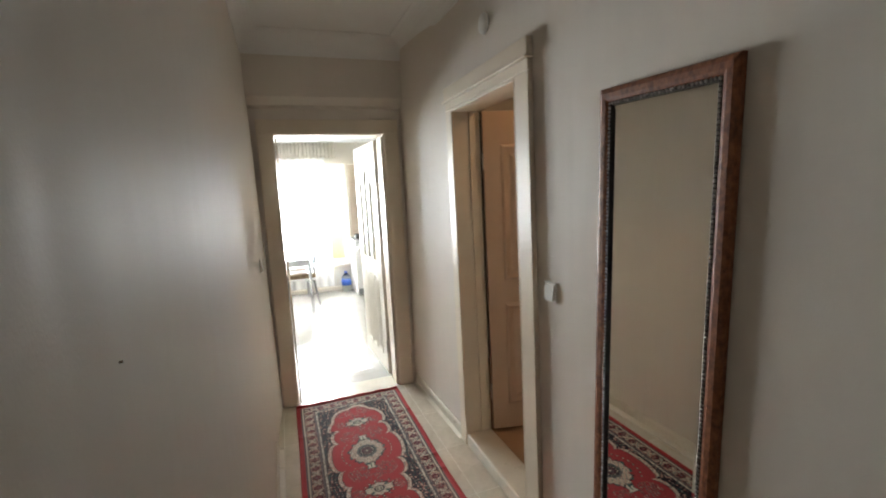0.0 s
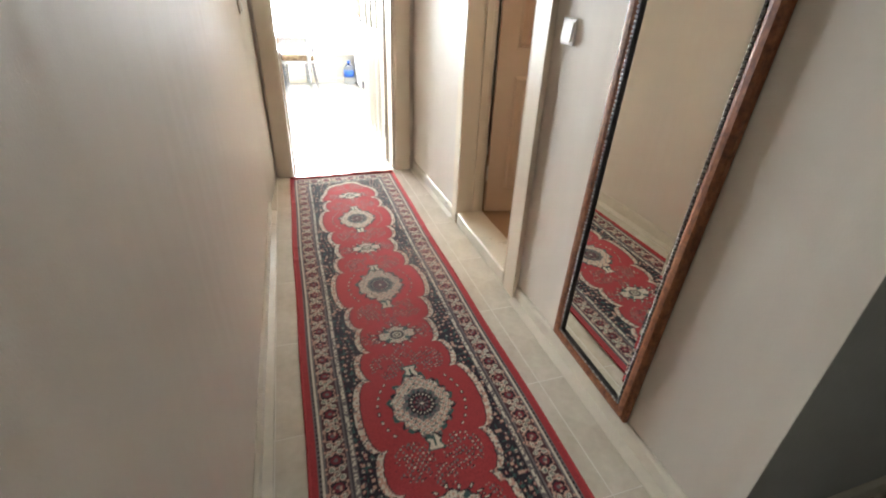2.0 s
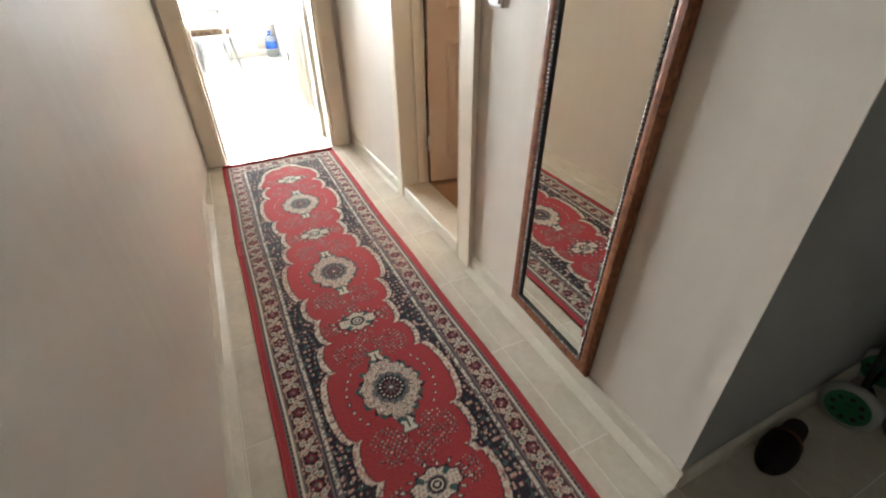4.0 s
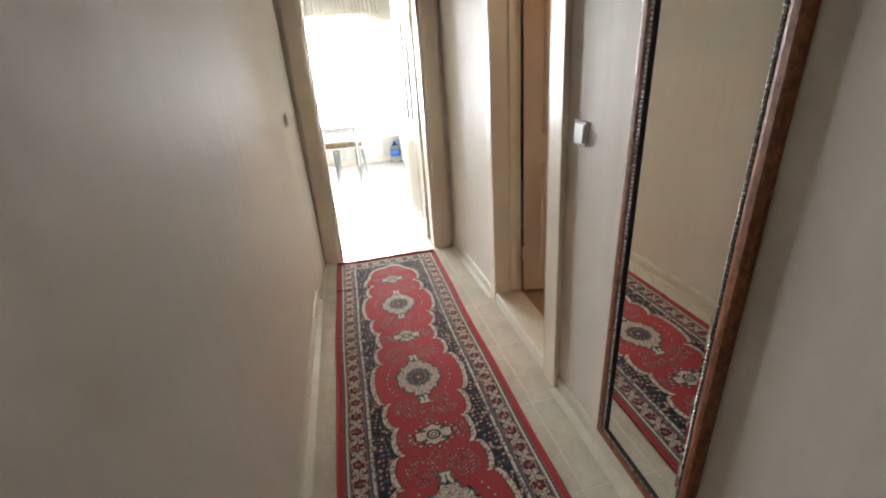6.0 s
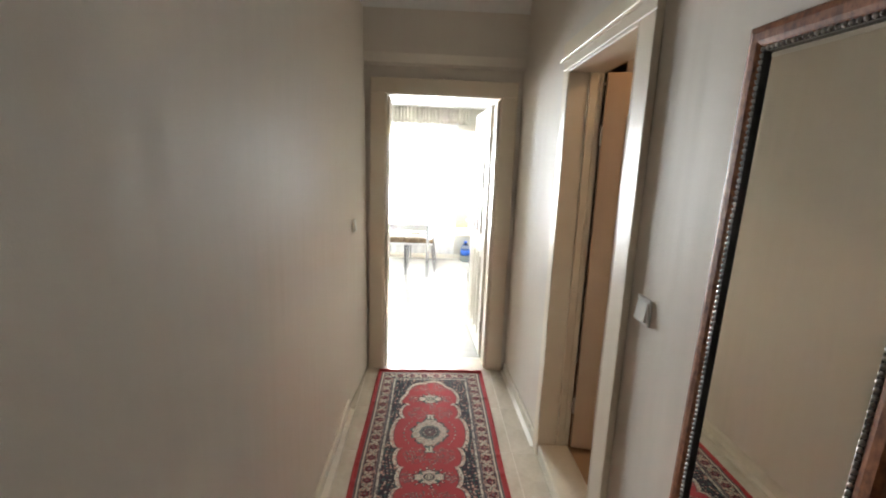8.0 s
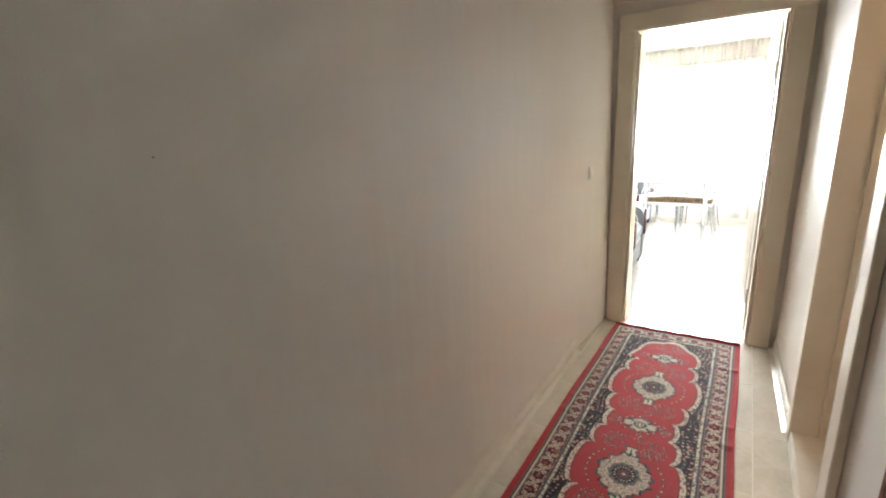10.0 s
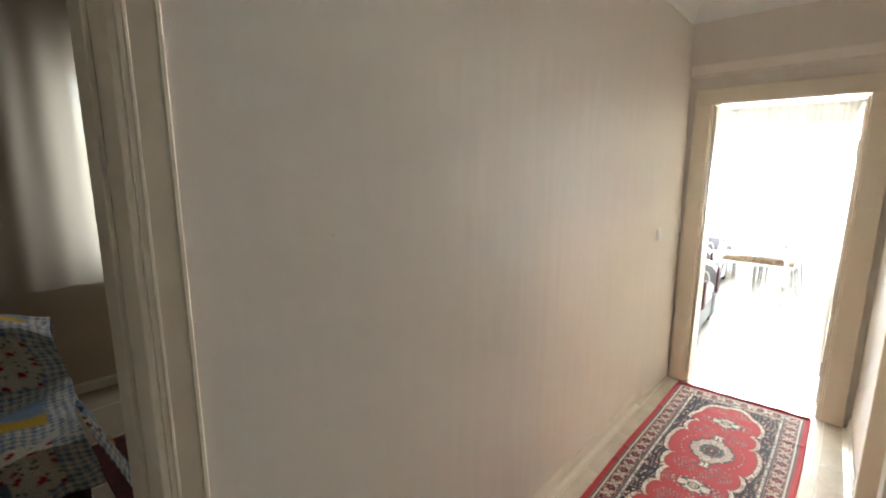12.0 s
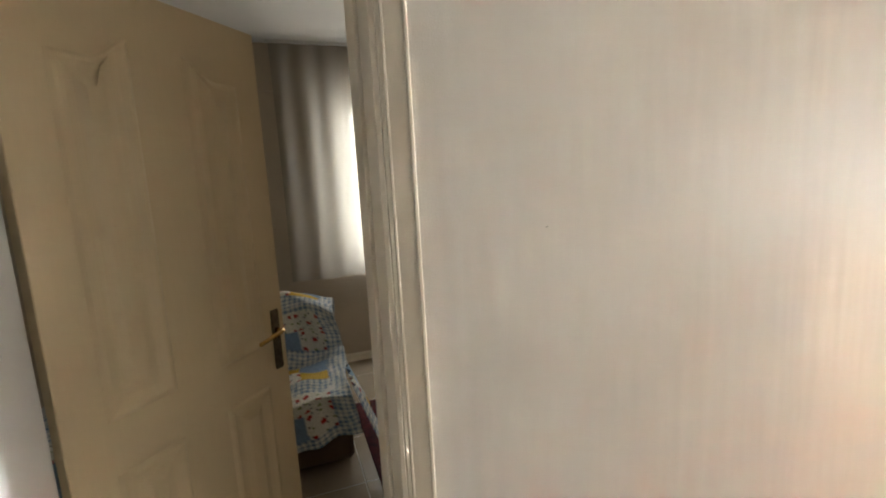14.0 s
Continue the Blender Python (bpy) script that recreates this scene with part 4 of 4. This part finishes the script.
# dining table
def dining_table(m):
    t = thing("dining_table", m, "white lacquered table with chrome legs before the window", "table")
    part("tabletop", boxes((0, 0.70, 0, 1.05, 0.715, 0.735), bevel=0.004), "table", t)
    part("apron", boxes((0.03, 0.67, 0.03, 0.05, 0.64, 0.7145), (0.03, 0.67, 1.0, 1.02, 0.64, 0.7145), (0.03, 0.05, 0.05, 1.0, 0.64, 0.7145), (0.65, 0.67, 0.05, 1.0, 0.64, 0.7145)), "table", t, "white apron")
    for x in (0.025, 0.675):
        for y in (0.025, 1.025):
            bm = bmesh.new()
            lathe(bm, [(0.020, 0.0), (0.022, 0.004), (0.022, 0.713)], (x, y, 0), "z", 20)
            part("leg", bm, "chrome", t, "round chrome leg", smooth=True)


dining_table(pose(-0.06, 6.655, 0))


def chair(m):
    """Faces +x, the seat's middle over the origin."""
    c = thing("dining_chair", m, "chrome dining chair with a beige floral seat at the white table", "chair", "chairs round the table")
    bm = bmesh.new()
    box(bm, -0.19, 0.20, -0.19, 0.19, 0.452, 0.520, bevel=0.022, segs=3)
    part("seat", bm, "seat", c, "padded floral seat", smooth=True)
    part("seat_frame", boxes((-0.185, 0.195, -0.185, 0.185, 0.425, 0.451), bevel=0.006), "enamel", c, "white seat frame")
    for x in (-0.17, 0.175):
        for y in (-0.165, 0.165):
            k = 0.06 if x < 0 else -0.01
            bm = tube(bmesh.new(), smooth_curve([(x - k, y * 1.04, 0.0), (x - k * 0.3, y, 0.25), (x, y, 0.44)], 5), 0.011)
            part("leg", bm, "chrome", c, "chrome tube leg", smooth=True)
    bm = bmesh.new()
    for y in (-0.17, 0.17):
        tube(bm, smooth_curve([(-0.17, y, 0.44), (-0.19, y, 0.62), (-0.235, y * 0.97, 0.80), (-0.275, y * 0.85, 0.89)], 6), 0.011)
    tube(bm, smooth_curve([(-0.275, -0.145, 0.89), (-0.295, 0, 0.905), (-0.275, 0.145, 0.89)], 6), 0.011)
    part("back_frame", bm, "chrome", c, "curved chrome back frame", smooth=True)
    bm = bmesh.new()
    rows = []
    for i in range(7):
        z = 0.62 + 0.26 * i / 6
        rows.append([bm.verts.new((-0.19 - 0.085 * ((z - 0.62) / 0.3) - 0.012 * math.sin(math.pi * j / 8), -0.15 + 0.30 * j / 8, z)) for j in range(9)])
    for a, b in zip(rows, rows[1:]):
        for j in range(8):
            bm.faces.new((a[j], a[j + 1], b[j + 1], b[j]))
    bmesh.ops.solidify(bm, geom=bm.faces[:], thickness=0.016)
    part("backrest", bm, "table", c, "white padded backrest", smooth=True)
    return c


_c = chair(pose(0.50, 6.965, 0, 0, 0, 180))
copy_thing(_c, pose(0.115, 6.965, 0, 0, 0, 4))
copy_thing(_c, pose(0.52, 7.42, 0, 0, 0, 177))


def settee(m, L):
    s = thing("settee", m, "light grey settee with maroon curved arm panels in the kitchen", "sofa", "grey and maroon settees")
    part("base", boxes((-0.74, -0.01, 0.14, L - 0.14, 0.08, 0.30), bevel=0.015), "grey", s)
    part("seat", boxes((-0.58, 0.0, 0.15, L - 0.15, 0.302, 0.44), bevel=0.035), "grey", s, "grey seat cushion")
    part("backrest", boxes((-0.78, -0.59, 0.14, L - 0.14, 0.302, 0.95), bevel=0.05), "maroon", s, "maroon back cushion")
    for y in (0.0, L - 0.13):
        arm = part("armrest", boxes((-0.76, 0.0, y, y + 0.13, 0.06, 0.30), bevel=0.01), "grey", s, "light grey armrest")
        bm = bmesh.new()
        pr = [(-0.76, 0.302), (0.0, 0.302)] + [(-0.10 + 0.10 * math.cos(a), 0.50 + 0.10 * math.sin(a)) for a in [math.pi / 2 * k / 6 for k in range(7)]] + [(-0.76, 0.60)]
        prism(bm, pr, "y", y + 0.012, y + 0.118)
        part("arm_panel", bm, "grey", arm, "grey arm panel")
        part("arm_front", boxes((0.001, 0.018, y + 0.015, y + 0.115, 0.31, 0.575), bevel=0.008), "maroon", arm, "maroon arm front")
        bm = bmesh.new()
        prism(bm, [(-0.76, 0.60), (-0.10, 0.602), (-0.04, 0.585), (-0.04, 0.605), (-0.10, 0.628), (-0.76, 0.628)], "y", y - 0.004, y + 0.134)
        for k in range(3):
            tube(bm, [(-0.10 - 0.14 * k + 0.05 * math.cos(a), y + 0.008, 0.36 + 0.17 * math.sin(a)) for a in [math.pi * j / 10 for j in range(11)]], 0.006, 6)
            tube(bm, [(-0.10 - 0.14 * k + 0.05 * math.cos(a), y + 0.122, 0.36 + 0.17 * math.sin(a)) for a in [math.pi * j / 10 for j in range(11)]], 0.006, 6)
        part("arm_top", bm, "enamel", arm, "white arm top")
    for x in (-0.70, -0.05):
        for y in (0.05, L - 0.05):
            part("foot", lathe(bmesh.new(), [(0.022, 0), (0.030, 0.059)], (x, y, 0), "z", 14), "dark", s, "dark foot")


settee(pose(0.185, 4.78, 0, 0, 0, 3), 0.86)
settee(pose(-0.11, 6.45, 0, 0, 0, 0), 1.30)


def fridge_like(m):
    c = thing("washing_machine", m, "white washing machine under the mosaic wall in the kitchen corner", "appliance")
    part("body", boxes((0, 0.58, 0, 0.58, 0.012, 0.84), bevel=0.008), "enamel", c)
    part("top", boxes((-0.004, 0.584, -0.008, 0.584, 0.841, 0.865), bevel=0.006), "table", c)
    part("kick_plate", boxes((0.02, 0.56, -0.004, -0.001, 0.02, 0.11)), "grey", c, "grey kick plate")
    d = part("door", lathe(bmesh.new(), [(0.175, 0.0), (0.17, -0.018), (0.13, -0.028), (0.12, -0.012)], (0.29, 0, 0.44), "y", 36), "chrome", c, "round chrome-rimmed door", smooth=True)
    part("door_glass", lathe(bmesh.new(), [(0.118, -0.004), (0.09, -0.018), (0.03, -0.024)], (0.29, 0, 0.44), "y", 30), "dark", d, "dark door glass", smooth=True)
    part("control_panel", boxes((0.01, 0.57, -0.010, -0.001, 0.74, 0.83), bevel=0.003), "table", c)
    part("knob", lathe(bmesh.new(), [(0.025, 0.0), (0.022, -0.022)], (0.40, -0.010, 0.785), "y", 20), "white", c)


fridge_like(pose(1.325, 7.30, 0.002))
_b = thing("water_bottle", pose(1.225, 7.78, 0), "large clear water bottle with a blue label on the floor", "bottle")
part("body", lathe(bmesh.new(), [(0.070, 0.001), (0.078, 0.008), (0.078, 0.08), (0.074, 0.09), (0.078, 0.10), (0.078, 0.20), (0.070, 0.235), (0.030, 0.285), (0.022, 0.292), (0.022, 0.31)], sides=28), "bottle", _b, smooth=True)
part("label", lathe(bmesh.new(), [(0.0788, 0.105), (0.0788, 0.185)], sides=28), "blue", _b, "blue label", smooth=True)
part("cap", lathe(bmesh.new(), [(0.025, 0.305), (0.025, 0.325), (0.022, 0.33)], sides=20), "blue", _b, "blue screw cap", smooth=True)


def pot(m):
    p = thing("saucepan", m, "small dark pan on the white kitchen worktop", "pan")
    part("body", lathe(bmesh.new(), [(0.07, 0.0), (0.08, 0.01), (0.082, 0.07), (0.078, 0.07), (0.074, 0.012)], sides=28), "dark", p, smooth=True)
    part("handle", tube(bmesh.new(), [(0, -0.08, 0.055), (0, -0.20, 0.065)], 0.009), "dark", p, smooth=True)


pot(pose(1.45, 7.5, 0.869))
_mb = structure(part("mosaic_field", boxes((1.405, 1.949, KY - 0.006, KY - 0.001, 0.90, 2.06)), "grout"), "brown and cream mosaic wall between the window and the corner", "wall tiles")
_shared = None
_bm = bmesh.new()
_r = random.Random(5)
for _i in range(18):
    for _j in range(38):
        box(_bm, 1.407 + _i * 0.030, 1.433 + _i * 0.030, KY - 0.010 - _r.uniform(0, 0.001), KY - 0.0065, 0.905 + _j * 0.030, 0.931 + _j * 0.030)
tagged(part("mosaic_tile", _bm, "mosaic", _mb, "small brown and cream glass tiles"), kind="stuff")

# ---- bathroom ----
structure(part("floor_bathroom", boxes((1.401, 2.90, 0.985, 4.10, -0.12, 0.068)), "bath_tile"), "brown tiled bathroom floor", "floor")
structure(part("wall_bathroom_end", boxes((1.40, 2.90, 3.90, 4.09, 0.07, TOP - 0.002)), "kitchen_wall"), "pale bathroom wall", "wall")
_l = thing("ceiling_lamp", pose(2.1, 2.5, 2.66), "lit warm bulb in a plain holder on the bathroom ceiling", "lamp")
part("holder", lathe(bmesh.new(), [(0.05, 0.0), (0.05, -0.02), (0.022, -0.03), (0.020, -0.08)], sides=20), "white", _l, smooth=True)
part("curtain_pole", tube(bmesh.new(), [(1.55, 3.3, 2.02), (2.88, 3.3, 2.02)], 0.010), "metal").name = "shower_rail"
tagged(bpy.data.objects["shower_rail"], "thin metal shower rail across the bathroom", "rail")

# ---- bedroom ----
BX, BY0, BY1 = -2.78, -1.60, 2.10
structure(part("wall_bedroom_window", boxes((BX - 0.15, BX, BY0, 0.86, 0, TOP), (BX - 0.15, BX, 2.00, BY1, 0, TOP), (BX - 0.15, BX, 0.86, 2.00, 0, 0.86), (BX - 0.15, BX, 0.86, 2.00, 2.25, TOP),
          (BX, BX + 0.05, BY0, BY1, 2.31, TOP)), "room_wall"), "beige bedroom wall with a beam and a window", "wall")
structure(part("wall_bedroom_near", boxes((BX - 0.15, -0.05, BY0 - 0.12, BY0, 0, TOP)), "room_wall"), "beige bedroom side wall", "wall")
structure(part("wall_bedroom_far", boxes((BX - 0.15, -0.05, BY1, BY1 + 0.12, 0, TOP)), "room_wall"), "beige bedroom side wall", "wall")
structure(part("ceiling_bedroom", boxes((BX - 0.15, -0.051, BY0 - 0.12, BY1 + 0.12, TOP, 2.76)), "ceiling"), "white bedroom ceiling", "ceiling")
structure(part("wall_bedroom_lining", boxes((-0.054, -0.051, BY0, -0.255, 0, TOP - 0.001), (-0.054, -0.051, 0.551, BY1, 0, TOP - 0.001)), "room_wall"), "beige bedroom wall beside the doorway", "wall")
skirting("baseboard_bedroom", [("y", BY0, BY1, BX + 0.001, 1)])
window("window_2", pose(BX - 0.02, 0.86, 0.86, 0, 0, 90), 1.14, 1.39, "white bedroom window behind a sheer curtain", sashes=2)
sheer_curtain("cream_curtain", pose(BX + 0.13, 0.36, 0.80, 0, 0, 90), 1.68, 1.839, 9, 0.014, "room_curtain", "cream gathered sheer curtain hanging from the bedroom ceiling, darkened to look dimly lit", 0.004)


def quilt_colours(u, v):
    c = 0.155
    u, v = u + 0.012 * np.sin(v * 9 + u * 4), v + 0.012 * np.sin(u * 11)
    i, j = np.floor(u / c).astype(int), np.floor(v / c).astype(int)
    fu, fv = (u / c) % 1, (v / c) % 1
    kind = (i * 3 + j * 5 + (i * j) % 3) % 6
    col = np.tile(np.array((0.80, 0.79, 0.74)), (*u.shape, 1))
    blue, yellow, red, dark, sky = (0.17, 0.27, 0.44), (0.62, 0.42, 0.08), (0.45, 0.03, 0.03), (0.05, 0.06, 0.10), (0.25, 0.36, 0.54)
    pl = (kind == 0) | (kind == 3)
    st = ((fu * 5) % 1 < 0.5).astype(int) + ((fv * 5) % 1 < 0.5).astype(int)
    col[pl & (st == 1)] = (0.50, 0.56, 0.60)
    col[pl & (st == 2)] = blue
    col[(kind == 1)] = yellow
    col[(kind == 5)] = sky
    fl = (kind == 2) | (kind == 4)
    r = np.hypot((fu * 2.6) % 1 - 0.5, (fv * 2.6) % 1 - 0.5)
    pick = (np.floor(fu * 2.6) + np.floor(fv * 2.6)) % 2
    col[fl & (r < 0.22) & (pick == 0)] = red
    col[fl & (r < 0.12) & (pick == 1)] = (0.20, 0.26, 0.08)
    col[fl & (np.hypot((fu * 5) % 1 - 0.5, (fv * 5) % 1 - 0.5) < 0.09)] = dark
    return col


def cloth_grid(name, f, nu, nv, lu, lv, parent, label, material="quilt"):
    U, V = np.meshgrid(np.linspace(0, 1, nu + 1), np.linspace(0, 1, nv + 1), indexing="ij")
    X, Y, Z = f(U, V)
    me = bpy.data.meshes.new(name)
    nn = (nu + 1) * (nv + 1)
    me.vertices.add(nn)
    me.vertices.foreach_set("co", np.stack([X, Y, Z], -1).reshape(-1))
    idx = np.arange(nn).reshape(nu + 1, nv + 1)
    q = np.stack([idx[:-1, :-1], idx[1:, :-1], idx[1:, 1:], idx[:-1, 1:]], -1).reshape(-1)
    me.loops.add(nu * nv * 4)
    me.loops.foreach_set("vertex_index", q)
    me.polygons.add(nu * nv)
    me.polygons.foreach_set("loop_start", np.arange(nu * nv) * 4)
    me.update(calc_edges=True)
    me.shade_smooth()
    a = me.color_attributes.new("pattern", "FLOAT_COLOR", "POINT")
    c = quilt_colours(U * lu, V * lv)
    a.data.foreach_set("color", np.concatenate([c, np.ones((*U.shape, 1))], -1).reshape(-1))
    me.materials.append(M[material])
    ob = new(name, me)
    ob.parent = parent
    ob["label"] = label
    so = ob.modifiers.new("thickness", "SOLIDIFY")
    so.thickness = 0.006
    return ob


def sofa(m):
    """Faces +x; its right side at y = 0, it runs to -y."""
    s = thing("sofa", m, "dark brown sofa under a patchwork quilt before the bedroom window", "sofa")
    part("base", boxes((-0.82, -0.03, -1.60, 0.0, 0.03, 0.36), bevel=0.02), "brown", s)
    part("seat", boxes((-0.62, 0.0, -1.60, 0.01, 0.362, 0.45), bevel=0.03), "enamel", s, "white covered seat cushion")
    part("backrest", boxes((-0.84, -0.62, -1.60, -0.07, 0.362, 0.745), bevel=0.06), "maroon", s, "maroon back cushion")
    return s


sofa(pose(-1.24, 0.585, 0))
_q = thing("patchwork_quilt", pose(-1.24, 0.585, 0), "crumpled patchwork quilt with blue checks and yellow squares on the sofa", "quilt")


def _drape(U, V):
    prof = [(-0.90, 0.55), (-0.89, 0.80), (-0.84, 0.865), (-0.70, 0.875), (-0.60, 0.82), (-0.56, 0.66), (-0.52, 0.52), (-0.42, 0.47), (-0.20, 0.468), (-0.03, 0.466), (0.022, 0.44), (0.028, 0.38), (0.034, 0.28), (0.036, 0.20)]
    P = np.array(prof)
    d = np.concatenate([[0], np.cumsum(np.hypot(*np.diff(P, axis=0).T))])
    s = U * d[-1]
    x, z = np.interp(s, d, P[:, 0]), np.interp(s, d, P[:, 1])
    y = -1.5 + 1.52 * V
    x = x + 0.010 * np.sin(V * 23 + U * 9) + 0.008 * np.sin(V * 51 - U * 17)
    z = z + 0.009 * np.sin(V * 31 + U * 13) * np.sin(U * 22) + 0.006 * np.sin(U * 47 + V * 19)
    y = y + 0.02 * np.sin(U * 14) * V
    x = x + 0.008 * np.sin(V * 60) * np.clip((0.40 - z) * 8, 0, 1)
    w = np.clip((V - 0.72) / 0.28, 0, 1) ** 2
    z = z - w * 0.10 * np.clip((z - 0.60) / 0.25, 0, 1) + 0.022 * np.sin(V * 17 + 3 * np.sin(U * 11)) * np.sin(U * 9 + V * 6)
    x = x + 0.020 * np.sin(V * 13 + 2 * np.sin(U * 7)) * np.clip((0.85 - U) * 6, 0, 1)
    return x, y, z


cloth_grid("cloth", _drape, 220, 160, 2.08, 1.5, _q, "printed cotton patchwork")


def _fall(U, V):
    y = 0.026 + 0.17 * U * V + 0.010 * np.sin(V * 30)
    x = -0.45 + 0.47 * V + 0.16 * U * V
    z = 0.462 - U * (0.06 + 0.40 * V ** 1.6) + 0.003 * np.sin(V * 20)
    return x, y, z


cloth_grid("hanging_corner", _fall, 60, 60, 0.4, 0.55, _q, "hanging corner of the quilt")
_rr = thing("bedroom_rug", pose(-1.95, 0.66, 0.001), "dark red patterned rug on the bedroom floor beside the sofa", "rug")
part("woven_face", boxes((0, 1.3, 0.02, 1.2, 0.0, 0.010), bevel=0.003), "room_rug", _rr)
_pl = thing("cushion", pose(-1.62, 0.05, 0.52, 0, -25, 20), "pale round cushion on the quilted sofa", "cushion")
part("pad", lathe(bmesh.new(), [(0.02, -0.05), (0.12, -0.04), (0.16, 0.0), (0.12, 0.04), (0.02, 0.05)], sides=28), "room_curtain", _pl, smooth=True)

# ---- floors ----
tiles("tile", [WEST, 0.195, 0.6575, 1.12, EAST], steps(-1.2, 4.10, 0.450, 0.628), 0.0, "tile", "floor", (WEST - 0.2, 1.40, -1.2, 4.10), "beige glazed floor tiles with pale joints")
tiles("tile", steps(EAST, 2.9, 0.4625, 0.195), steps(-1.2, CORNER, 0.450, 0.628), 0.0, "tile", "floor_entry", (1.40, 2.9, -1.2, CORNER + 0.01), "beige glazed entry floor tiles with pale joints")
tiles("tile", steps(KX0, KX1, 0.455, 0.285), steps(4.10, KY, 0.4535, 0.607), 0.0, "kitchen_tile_dimmed", "floor_kitchen", (KX0 - 0.1, KX1 + 0.1, 4.10, 8.12), "pale glossy kitchen floor tiles, dimmed in colour against the daylight", "kitchen_grout_dimmed")
tiles("tile", steps(BX, -0.05, 0.455, 0.285), steps(BY0, BY1, 0.4535, 0.607), 0.0, "room_floor", "floor_bedroom", (BX - 0.1, -0.05, BY0 - 0.1, BY1 + 0.1), "beige bedroom floor tiles")
